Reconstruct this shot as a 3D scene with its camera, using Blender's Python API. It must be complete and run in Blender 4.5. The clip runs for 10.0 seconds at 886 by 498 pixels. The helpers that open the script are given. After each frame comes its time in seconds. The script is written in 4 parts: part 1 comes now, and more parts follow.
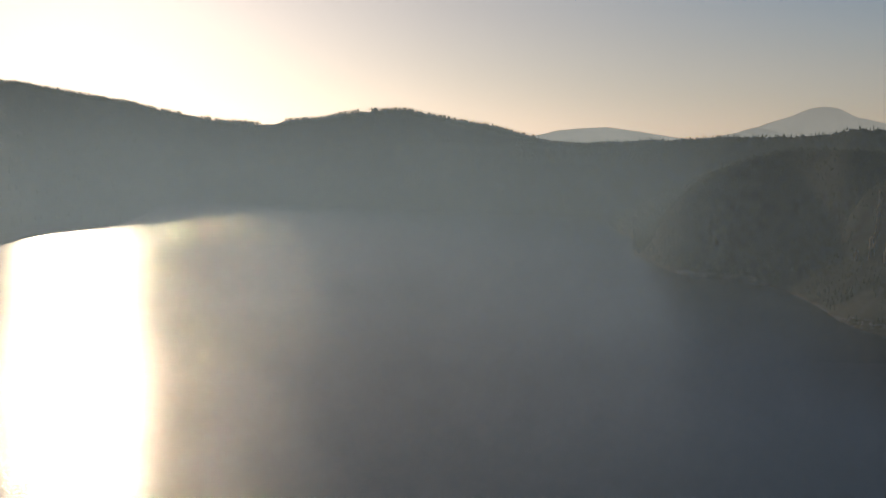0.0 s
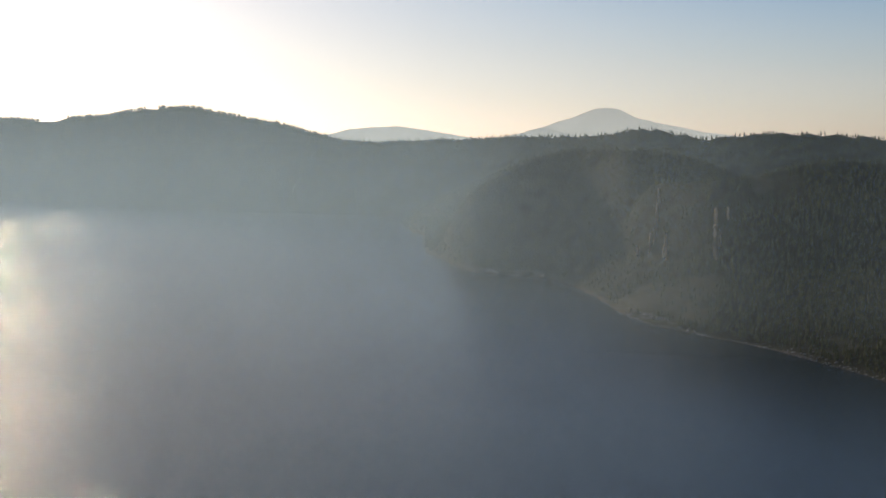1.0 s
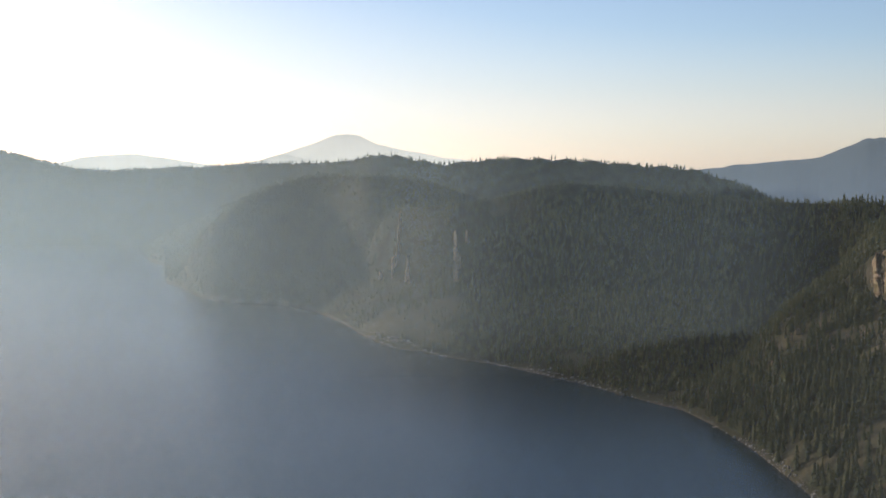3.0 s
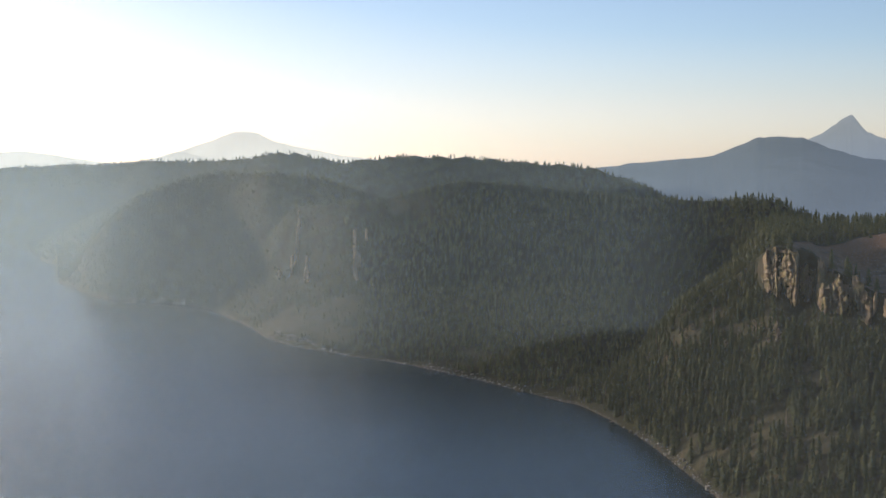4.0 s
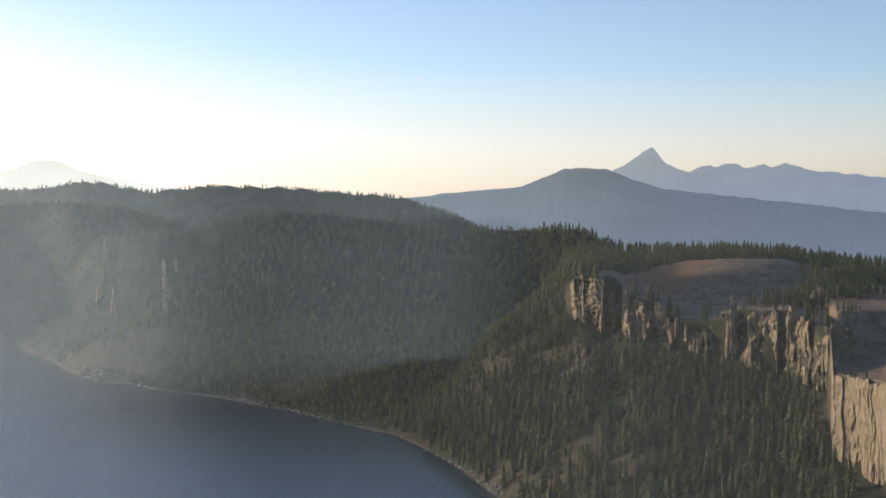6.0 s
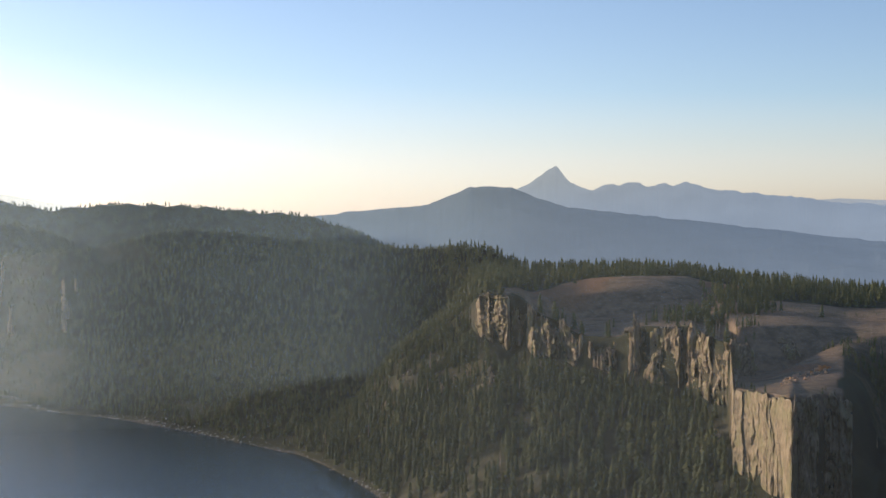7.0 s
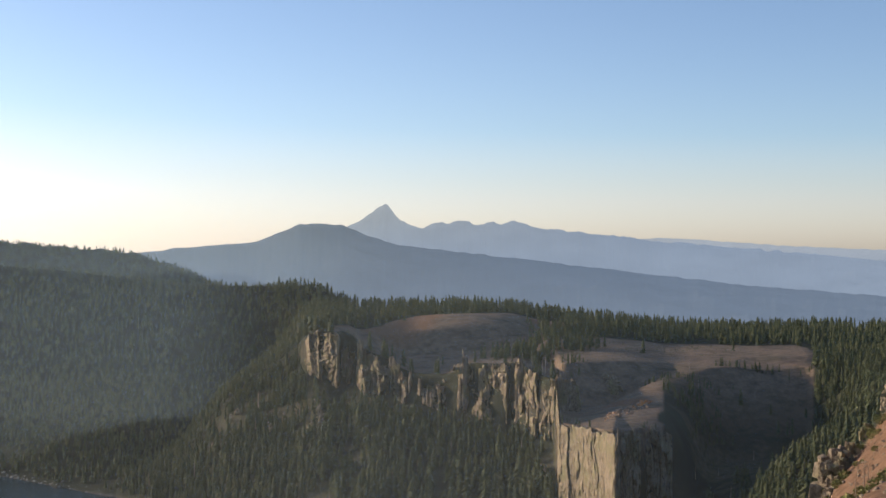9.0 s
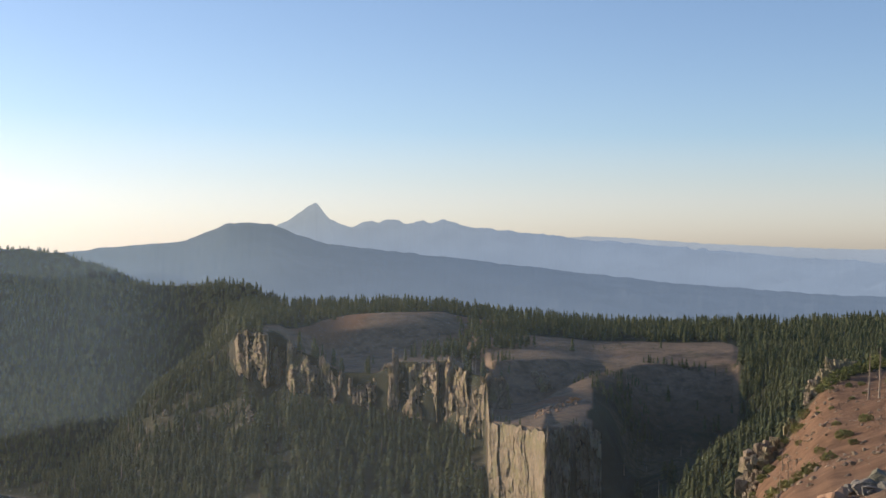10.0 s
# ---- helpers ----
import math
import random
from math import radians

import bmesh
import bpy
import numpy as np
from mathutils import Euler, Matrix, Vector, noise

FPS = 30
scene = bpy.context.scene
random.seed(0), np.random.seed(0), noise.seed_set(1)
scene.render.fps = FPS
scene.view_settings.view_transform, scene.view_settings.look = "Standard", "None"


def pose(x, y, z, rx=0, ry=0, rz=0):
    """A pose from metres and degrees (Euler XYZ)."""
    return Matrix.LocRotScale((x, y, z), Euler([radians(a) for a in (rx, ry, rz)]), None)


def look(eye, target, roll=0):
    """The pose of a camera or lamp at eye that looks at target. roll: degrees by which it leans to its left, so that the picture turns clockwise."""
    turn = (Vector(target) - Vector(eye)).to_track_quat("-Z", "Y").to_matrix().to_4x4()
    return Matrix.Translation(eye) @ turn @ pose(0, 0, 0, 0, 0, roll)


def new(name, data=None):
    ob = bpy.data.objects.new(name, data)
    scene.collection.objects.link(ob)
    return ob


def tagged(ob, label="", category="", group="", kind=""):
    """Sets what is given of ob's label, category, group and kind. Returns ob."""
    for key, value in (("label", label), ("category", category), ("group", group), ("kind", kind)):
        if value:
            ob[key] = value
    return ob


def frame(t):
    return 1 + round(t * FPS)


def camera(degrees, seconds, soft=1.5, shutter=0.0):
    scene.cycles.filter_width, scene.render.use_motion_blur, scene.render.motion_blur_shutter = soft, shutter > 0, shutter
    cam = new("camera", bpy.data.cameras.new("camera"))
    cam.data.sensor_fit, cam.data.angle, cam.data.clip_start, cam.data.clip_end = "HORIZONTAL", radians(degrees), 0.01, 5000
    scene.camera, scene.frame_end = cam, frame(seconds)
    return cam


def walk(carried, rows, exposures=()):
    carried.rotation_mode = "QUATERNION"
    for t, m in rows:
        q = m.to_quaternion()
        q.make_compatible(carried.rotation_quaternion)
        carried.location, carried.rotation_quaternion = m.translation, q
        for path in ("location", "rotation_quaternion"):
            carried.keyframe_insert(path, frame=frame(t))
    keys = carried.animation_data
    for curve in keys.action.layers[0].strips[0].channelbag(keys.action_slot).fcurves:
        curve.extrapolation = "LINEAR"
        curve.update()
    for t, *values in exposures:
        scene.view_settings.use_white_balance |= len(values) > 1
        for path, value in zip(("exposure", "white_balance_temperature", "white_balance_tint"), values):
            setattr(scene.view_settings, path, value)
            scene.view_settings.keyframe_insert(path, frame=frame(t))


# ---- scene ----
import itertools

EYE = 180.0                      # eye's height over the lake
cam = camera(39.0, 10.0)
TURNS = [
    (0, 85.045, 0.058, 30.261),
    (0.5, 85.077, -0.235, 26.09),
    (1, 85.0, -0.141, 20.786),
    (1.5, 85.15, 0.152, 17.284),
    (2, 85.241, 0.166, 14.059),
    (2.5, 85.944, 0.236, 11.563),
    (3.8, 86.1, 0.4, 5.16),
    (4, 86.055, 0.317, 4.397),
    (4.5, 86.588, 0.22, 2.167),
    (5, 86.837, 0.396, -0.022),
    (5.5, 87.092, 0.338, -2.032),
    (7, 88.209, 0.176, -8.457),
    (7.5, 88.747, 0.451, -10.36),
    (8, 89.113, 0.422, -12.106),
    (8.5, 89.593, 0.185, -14.264),
    (9, 89.922, -0.129, -16.225),
    (9.5, 90.096, -0.314, -17.769),
    (10, 89.871, 0.0, -19.424),
]
walk(cam, [(t, pose(0, 0, EYE, a, b, c)) for t, a, b, c in TURNS],
     exposures=[(0.0, -1.72, 6850, 11), (1.0, -0.93, 6520, 10), (2.5, -0.37, 6470, 11), (5.0, -0.02, 6560, 12), (7.0, 0.1, 6580, 12), (10.0, 0.12, 6450, 12)])

# ---- light ----
SUN_AZ, SUN_EL = -46.8, 9.6      # degrees clockwise from +y, and above the horizon
world = bpy.data.worlds.new("world")
scene.world = world
world.use_nodes = True
wn = world.node_tree.nodes
sky = wn.new("ShaderNodeTexSky")
sky.sky_type, sky.sun_disc = "NISHITA", False
sky.sun_elevation, sky.sun_rotation = radians(SUN_EL), radians(SUN_AZ)
sky.altitude, sky.air_density, sky.dust_density, sky.ozone_density = 2000, 1.0, 2.2, 2.5
wn["Background"].inputs[1].default_value = 0.18
pale = wn.new("ShaderNodeHueSaturation")
smoke = wn.new("ShaderNodeMix")
tint = wn.new("ShaderNodeMix")
parts = wn.new("ShaderNodeSeparateColor")
ratio, warm, colour = wn.new("ShaderNodeMath"), wn.new("ShaderNodeMapRange"), wn.new("ShaderNodeMapRange")
ratio.operation = "DIVIDE"
for k, v in ((1, 1.1), (2, 1.95), (3, 1.0), (4, 0.0)):    # smoky warm air low down, clear blue above
    warm.inputs[k].default_value = v
colour.inputs[3].default_value, colour.inputs[4].default_value = 0.95, 0.6
tint.data_type = smoke.data_type = "RGBA"
smoke.blend_type, smoke.inputs[0].default_value = "MULTIPLY", 1.0
tint.inputs[6].default_value, tint.inputs[7].default_value = (1.06, 0.99, 1.015, 1), (1.09, 0.995, 1.0, 1)
for a, b in ((sky.outputs[0], parts.inputs[0]), (parts.outputs[2], ratio.inputs[0]), (parts.outputs[0], ratio.inputs[1]), (ratio.outputs[0], warm.inputs[0]), (warm.outputs[0], colour.inputs[0]),
             (sky.outputs[0], pale.inputs["Color"]), (colour.outputs[0], pale.inputs["Saturation"]), (warm.outputs[0], tint.inputs[0]), (pale.outputs[0], smoke.inputs[6]),
             (tint.outputs[2], smoke.inputs[7]), (smoke.outputs[2], wn["Background"].inputs[0])):
    world.node_tree.links.new(a, b)
sun = new("sun", bpy.data.lights.new("sun", "SUN"))
sun.data.energy, sun.data.angle, sun.data.color = 5.0, radians(0.55), (1.0, 0.81, 0.59)
sa, se = radians(SUN_AZ), radians(SUN_EL)
SUN_DIR = Vector((math.sin(sa) * math.cos(se), math.cos(sa) * math.cos(se), math.sin(se)))
sun.matrix_world = look(SUN_DIR * 3000, (0, 0, 0))

# ---- materials ----
def material(name, build):
    m = bpy.data.materials.new(name)
    m.use_nodes = True
    nt = m.node_tree
    build(nt, nt.nodes["Principled BSDF"])
    return m


def node(nt, kind, **inputs):
    n = nt.nodes.new("ShaderNode" + kind)
    for k, v in inputs.items():
        key = int(k[1:]) if k[0] == "i" and k[1:].isdigit() else k
        if hasattr(v, "is_linked"):
            nt.links.new(v, n.inputs[key])
        else:
            n.inputs[key].default_value = v
    return n


def ramp(nt, fac, stops):
    r = nt.nodes.new("ShaderNodeValToRGB")
    e = r.color_ramp.elements
    while len(e) < len(stops):
        e.new(0.5)
    for el, (p, c) in zip(e, stops):
        el.position, el.color = p, (*c, 1) if len(c) == 3 else c
    nt.links.new(fac, r.inputs[0])
    return r.outputs[0]


def place(nt):
    return nt.nodes.new("ShaderNodeNewGeometry").outputs["Position"]


def noise_of(nt, scale, detail=6.0, rough=0.6):
    n = node(nt, "TexNoise", Vector=place(nt), Scale=scale, Detail=detail, Roughness=rough)
    return n.outputs["Fac"]


def relief(nt, bsdf, height, strength, distance):
    b = node(nt, "Bump", Height=height, Strength=strength, Distance=distance)
    nt.links.new(b.outputs[0], bsdf.inputs["Normal"])


def plain(c1, c2, scale, rough, bump=0.0, dist=0.3):
    def build(nt, bsdf):
        nt.links.new(ramp(nt, noise_of(nt, scale), [(0.3, c1), (0.7, c2)]), bsdf.inputs["Base Color"])
        bsdf.inputs["Roughness"].default_value = rough
        bsdf.inputs["Specular IOR Level"].default_value = 0.15
        if bump:
            relief(nt, bsdf, noise_of(nt, scale * 6), bump, dist)
    return build


def mix(nt, fac, c1, c2):
    m = nt.nodes.new("ShaderNodeMix")
    m.data_type = "RGBA"
    for k, v in ((0, fac), (6, c1), (7, c2)):
        if hasattr(v, "is_linked"):
            nt.links.new(v, m.inputs[k])
        else:
            m.inputs[k].default_value = (*v, 1) if k else v
    return m.outputs[2]


def attribute(nt, name):
    n = nt.nodes.new("ShaderNodeAttribute")
    n.attribute_name = name
    return n.outputs["Fac"]


def ground_build(nt, bsdf):
    fine, coarse = noise_of(nt, 0.35, 8, 0.7), noise_of(nt, 0.03, 5, 0.6)
    duff = mix(nt, ramp(nt, coarse, [(0.35, (0, 0, 0)), (0.65, (1, 1, 1))]), (0.026, 0.029, 0.018), (0.05, 0.054, 0.03))
    duff = mix(nt, ramp(nt, fine, [(0.56, (0, 0, 0)), (0.9, (1, 1, 1))]), duff, (0.085, 0.083, 0.056))
    pumice = mix(nt, ramp(nt, fine, [(0.3, (0, 0, 0)), (0.7, (1, 1, 1))]), (0.17, 0.123, 0.085), (0.3, 0.22, 0.152))
    pumice = mix(nt, ramp(nt, coarse, [(0.5, (0, 0, 0)), (0.7, (1, 1, 1))]), pumice, (0.235, 0.158, 0.106))
    pumice = mix(nt, ramp(nt, noise_of(nt, 0.13, 6, 0.7), [(0.46, (0, 0, 0)), (0.66, (0.85, 0.85, 0.85))]), pumice, (0.105, 0.09, 0.062))
    pumice = mix(nt, ramp(nt, noise_of(nt, 0.045, 7, 0.72), [(0.52, (0, 0, 0)), (0.66, (0.75, 0.75, 0.75))]), pumice, (0.082, 0.076, 0.05))
    pumice = mix(nt, attribute(nt, "rusty"), pumice, mix(nt, ramp(nt, fine, [(0.32, (0, 0, 0)), (0.68, (1, 1, 1))]), (0.145, 0.086, 0.052), (0.3, 0.18, 0.108)))
    gravel = mix(nt, ramp(nt, fine, [(0.35, (0, 0, 0)), (0.65, (1, 1, 1))]), (0.05, 0.046, 0.038), (0.17, 0.15, 0.12))
    rock = mix(nt, ramp(nt, fine, [(0.3, (0, 0, 0)), (0.7, (1, 1, 1))]), (0.055, 0.048, 0.038), (0.14, 0.115, 0.085))
    geo = nt.nodes.new("ShaderNodeNewGeometry")
    up = node(nt, "SeparateXYZ", i0=geo.outputs["Normal"]).outputs[2]
    grass = mix(nt, ramp(nt, fine, [(0.38, (0, 0, 0)), (0.62, (1, 1, 1))]), (0.045, 0.045, 0.025), (0.125, 0.113, 0.066))
    grass = mix(nt, ramp(nt, noise_of(nt, 0.16, 5, 0.7), [(0.5, (0, 0, 0)), (0.7, (0.7, 0.7, 0.7))]), grass, (0.15, 0.125, 0.09))
    c = mix(nt, attribute(nt, "grassy"), duff, grass)
    c = mix(nt, attribute(nt, "bare"), c, pumice)
    c = mix(nt, attribute(nt, "beach"), c, gravel)
    c = mix(nt, ramp(nt, up, [(0.16, (1, 1, 1)), (0.32, (0, 0, 0))]), c, rock)
    nt.links.new(c, bsdf.inputs["Base Color"])
    bsdf.inputs["Roughness"].default_value = 0.95
    bsdf.inputs["Specular IOR Level"].default_value = 0.1
    relief(nt, bsdf, fine, 0.8, 1.2)


M_GROUND = material("ground", ground_build)


def rock_build(light, dark, lichen, upright=0.3, size=0.8, deep=2.2):
    def build(nt, bsdf):
        stretch = node(nt, "Mapping", Vector=place(nt), Scale=(1.0, 1.0, upright))
        streak = node(nt, "TexNoise", Vector=stretch.outputs[0], Scale=size, Detail=8.0, Roughness=0.7).outputs["Fac"]
        c = mix(nt, ramp(nt, streak, [(0.38, (0, 0, 0)), (0.6, (1, 1, 1))]), dark, light)
        c = mix(nt, ramp(nt, noise_of(nt, 0.12, 6, 0.65), [(0.46, (0, 0, 0)), (0.6, (0.8, 0.8, 0.8))]), c, lichen)
        c = mix(nt, ramp(nt, noise_of(nt, 0.3, 6, 0.7), [(0.54, (0, 0, 0)), (0.68, (0.7, 0.7, 0.7))]), c, dark)
        tone = nt.nodes.new("ShaderNodeObjectInfo").outputs["Random"]
        c = mix(nt, ramp(nt, tone, [(0.0, (0, 0, 0)), (1.0, (0.15, 0.15, 0.15))]), c, dark)
        nt.links.new(c, bsdf.inputs["Base Color"])
        bsdf.inputs["Roughness"].default_value = 0.9
        bsdf.inputs["Specular IOR Level"].default_value = 0.15
        relief(nt, bsdf, node(nt, "TexNoise", Vector=stretch.outputs[0], Scale=1.5 * size, Detail=8.0, Roughness=0.7).outputs["Fac"], 1.0, deep)
    return build


M_ROCK = material("cliff_rock", rock_build((0.54, 0.42, 0.29), (0.17, 0.13, 0.095), (0.33, 0.29, 0.14)))
M_BLOCK = material("buttress_rock", rock_build((0.39, 0.31, 0.21), (0.19, 0.15, 0.1), (0.26, 0.235, 0.125), 0.6, 0.35, 1.0))
# Lighter copy of the cliff rock: sunlight on the ribs painted into its colour.
M_RIB = material("sunlit_rib_rock", rock_build((0.62, 0.48, 0.35), (0.32, 0.24, 0.17), (0.48, 0.37, 0.24)))
M_BOULDER = material("boulder_rock", plain((0.13, 0.1, 0.075), (0.4, 0.32, 0.225), 0.9, 0.9, 0.7, 0.25))
M_LICHEN = material("lichen_rock", rock_build((0.36, 0.33, 0.28), (0.14, 0.13, 0.115), (0.3, 0.29, 0.17), 1.0, 6.0, 0.1))
M_CRAG = material("crag_rock", rock_build((0.5, 0.4, 0.28), (0.17, 0.135, 0.1), (0.34, 0.31, 0.16), 0.7, 1.6, 0.5))
M_PINK = material("pink_rock", plain((0.33, 0.195, 0.12), (0.55, 0.36, 0.23), 0.8, 0.9, 0.6, 0.2))
M_ORANGE = material("orange_rock", plain((0.42, 0.17, 0.06), (0.6, 0.29, 0.12), 0.4, 0.9, 0.5, 0.5))
M_GREY = material("shore_rock", plain((0.14, 0.135, 0.125), (0.48, 0.45, 0.4), 0.25, 0.9, 0.4, 0.5))
M_BARK = material("bark", plain((0.07, 0.055, 0.04), (0.15, 0.12, 0.09), 2.0, 0.95))
M_DEAD = material("dead_wood", plain((0.26, 0.2, 0.14), (0.44, 0.36, 0.27), 1.0, 0.9))
M_SHRUB = material("shrub_leaves", plain((0.12, 0.135, 0.046), (0.27, 0.26, 0.1), 0.9, 0.85))


def needle_build(nt, bsdf):
    isle = nt.nodes.new("ShaderNodeNewGeometry").outputs["Random Per Island"]
    c = mix(nt, isle, (0.034, 0.051, 0.023), (0.094, 0.112, 0.046))
    c = mix(nt, ramp(nt, noise_of(nt, 0.11, 3), [(0.4, (0, 0, 0)), (0.7, (1, 1, 1))]), c, (0.132, 0.134, 0.056))
    nt.links.new(c, bsdf.inputs["Base Color"])
    bsdf.inputs["Roughness"].default_value = 0.8
    bsdf.inputs["Specular IOR Level"].default_value = 0.2
    through_light = node(nt, "BsdfTranslucent", Color=c)
    m = node(nt, "MixShader", i0=0.06, i1=bsdf.outputs[0], i2=through_light.outputs[0])
    nt.links.new(m.outputs[0], nt.nodes["Material Output"].inputs[0])


M_NEEDLES = material("conifer_needles", needle_build)


def haze_glow_build(base, west, east, foot, z0, z1, x0=0.0, x1=2200.0):
    """Land far off, its haze painted as emission: paler towards its foot; its crest's tone passes from west to east."""
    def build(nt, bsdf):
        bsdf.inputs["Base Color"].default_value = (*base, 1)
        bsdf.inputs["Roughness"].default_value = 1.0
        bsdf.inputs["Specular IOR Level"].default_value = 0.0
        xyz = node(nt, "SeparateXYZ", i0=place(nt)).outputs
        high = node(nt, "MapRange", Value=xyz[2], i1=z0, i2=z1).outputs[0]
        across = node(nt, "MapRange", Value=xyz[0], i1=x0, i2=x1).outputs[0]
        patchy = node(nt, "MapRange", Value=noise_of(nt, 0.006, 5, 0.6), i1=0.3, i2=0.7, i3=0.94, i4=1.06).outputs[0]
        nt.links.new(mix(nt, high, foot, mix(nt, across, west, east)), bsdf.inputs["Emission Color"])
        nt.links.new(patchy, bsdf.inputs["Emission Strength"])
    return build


# Emission colours hold each far range's painted haze.
M_CONE = material("blue_haze_glow", haze_glow_build((0.02, 0.025, 0.03), (0.13, 0.158, 0.18), (0.088, 0.128, 0.19), (0.15, 0.195, 0.26), 0, 260, 600, 1500))
M_SPIRE = material("pale_blue_haze_glow", haze_glow_build((0.02, 0.025, 0.03), (0.29, 0.325, 0.345), (0.2, 0.26, 0.35), (0.24, 0.3, 0.385), 130, 290, 900, 2200))
M_FAINT = material("faint_haze_glow", haze_glow_build((0.02, 0.025, 0.03), (0.33, 0.375, 0.43), (0.34, 0.38, 0.43), (0.26, 0.32, 0.4), 60, 200))
M_WEST = material("pale_haze_glow", haze_glow_build((0.02, 0.02, 0.02), (0.84, 0.83, 0.76), (0.78, 0.77, 0.71), (0.95, 0.94, 0.86), 170, 290, -2000, -600))
M_WEST_NEAR = material("pale_near_haze_glow", haze_glow_build((0.02, 0.02, 0.02), (0.7, 0.7, 0.65), (0.66, 0.67, 0.62), (0.9, 0.9, 0.84), 170, 235, -2000, -600))


def haze_build(tone):
    """Thin smoke haze: lets most light through and scatters the rest on; its share is kept in the mesh."""
    def build(nt, bsdf):
        drift = node(nt, "MapRange", Value=noise_of(nt, 0.004, 4, 0.55), i1=0.3, i2=0.7, i3=0.85, i4=1.15).outputs[0]
        f = node(nt, "Math", i0=attribute(nt, "share"), i1=drift)
        f.operation = "MULTIPLY"
        scatter = node(nt, "BsdfTranslucent", Color=(*tone, 1))
        clear = nt.nodes.new("ShaderNodeBsdfTransparent")
        m = node(nt, "MixShader", i0=f.outputs[0], i1=clear.outputs[0], i2=scatter.outputs[0])
        nt.links.new(m.outputs[0], nt.nodes["Material Output"].inputs[0])
    return build


M_HAZE = material("haze", haze_build((0.7, 0.82, 0.88)))
M_BLUE_HAZE = material("blue_haze", haze_build((0.57, 0.81, 1.0)))


def water_build(nt, bsdf):
    bsdf.inputs["Base Color"].default_value = (0.004, 0.03, 0.042, 1)
    bsdf.inputs["Roughness"].default_value = 0.15
    bsdf.inputs["IOR"].default_value = 1.33
    w = node(nt, "TexNoise", Vector=place(nt), Scale=0.42, Detail=2.0, Roughness=0.5)
    chop = ramp(nt, noise_of(nt, 0.36, 2, 0.5), [(0.52, (0, 0, 0)), (0.64, (1, 1, 1))])
    w = node(nt, "Math", i0=chop, i1=0.6, i2=w.outputs["Fac"])
    w.operation = "MULTIPLY_ADD"
    gust = ramp(nt, noise_of(nt, 0.004, 3), [(0.3, (0.6, 0.6, 0.6)), (0.7, (1, 1, 1))])
    lee = node(nt, "MapRange", Value=node(nt, "SeparateXYZ", i0=place(nt)).outputs[0], i1=-750.0, i2=-120.0, i3=1.0, i4=0.4).outputs[0]    # calmer under the cape
    gust = node(nt, "Math", i0=gust, i1=lee)
    gust.operation = "MULTIPLY"
    b = node(nt, "Bump", Height=w.outputs[0], Strength=gust.outputs[0], Distance=0.62)
    nt.links.new(b.outputs[0], bsdf.inputs["Normal"])


M_WATER = material("lake_water", water_build)

# ---- relief of the land ----
def lattice(ix, iy, seed):
    n = (ix.astype(np.int64) * 374761393 + iy.astype(np.int64) * 668265263 + seed * 974711) & 0xFFFFFFFF
    n = ((n ^ (n >> 13)) * 1274126177) & 0xFFFFFFFF
    return ((n ^ (n >> 16)) & 0xFFFF) / 32767.5 - 1.0


def vnoise(x, y, seed=0):
    ix, iy = np.floor(x), np.floor(y)
    fx, fy = x - ix, y - iy
    fx, fy = fx * fx * (3 - 2 * fx), fy * fy * (3 - 2 * fy)
    a, b = lattice(ix, iy, seed), lattice(ix + 1, iy, seed)
    c, d = lattice(ix, iy + 1, seed), lattice(ix + 1, iy + 1, seed)
    return (a + (b - a) * fx) * (1 - fy) + (c + (d - c) * fx) * fy


def fbm(x, y, size, octaves=4, seed=0):
    out, amp = 0.0, 1.0
    for k in range(octaves):
        out = out + amp * vnoise(x / size, y / size, seed + k)
        size, amp = size * 0.5, amp * 0.5
    return out / 2.0


BEARINGS = np.arange(-75, 70, 0.05)


def section(az, r, stations, soft):
    """Height of a landform at bearing az and distance r: every station is a bearing and its cross-section, (distance, height) outwards.
    soft: degrees over which one station passes into the next."""
    bearings = [s[0] for s in stations]
    k = np.arange(-60, 61) * 0.05
    k = np.exp(-0.5 * (k / soft) ** 2)
    k /= k.sum()

    def line(n, j):
        v = np.interp(BEARINGS, bearings, [s[1][n][j] for s in stations])
        v = np.convolve(np.pad(v, 60, mode="edge"), k, mode="valid")
        return np.interp(az, BEARINGS, v)
    lines = [(line(n, 0), line(n, 1)) for n in range(len(stations[0][1]))]
    z = np.full(az.shape, -400.0)
    for (r0, z0), (r1, z1) in zip(lines, lines[1:]):
        t = (r - r0) / np.maximum(r1 - r0, 0.1)
        z = np.where((t >= 0) & (t <= 1), z0 + (z1 - z0) * t, z)
    z = np.where(r < lines[0][0], lines[0][1] - 0.9 * (lines[0][0] - r), z)
    return np.where(r > lines[-1][0], lines[-1][1] - 0.25 * (r - lines[-1][0]), z)


def crest(el, r):
    return (r, EYE + r * math.tan(radians(el)))


def hill(*rows, back=500):
    """A hill with a straight flank: rows of bearing, foot's distance, foot's height, crest's elevation angle, crest's distance."""
    return [(az, [(rf, zf), crest(el, rc), (rc + back, 20.0)]) for az, rf, zf, el, rc in rows]


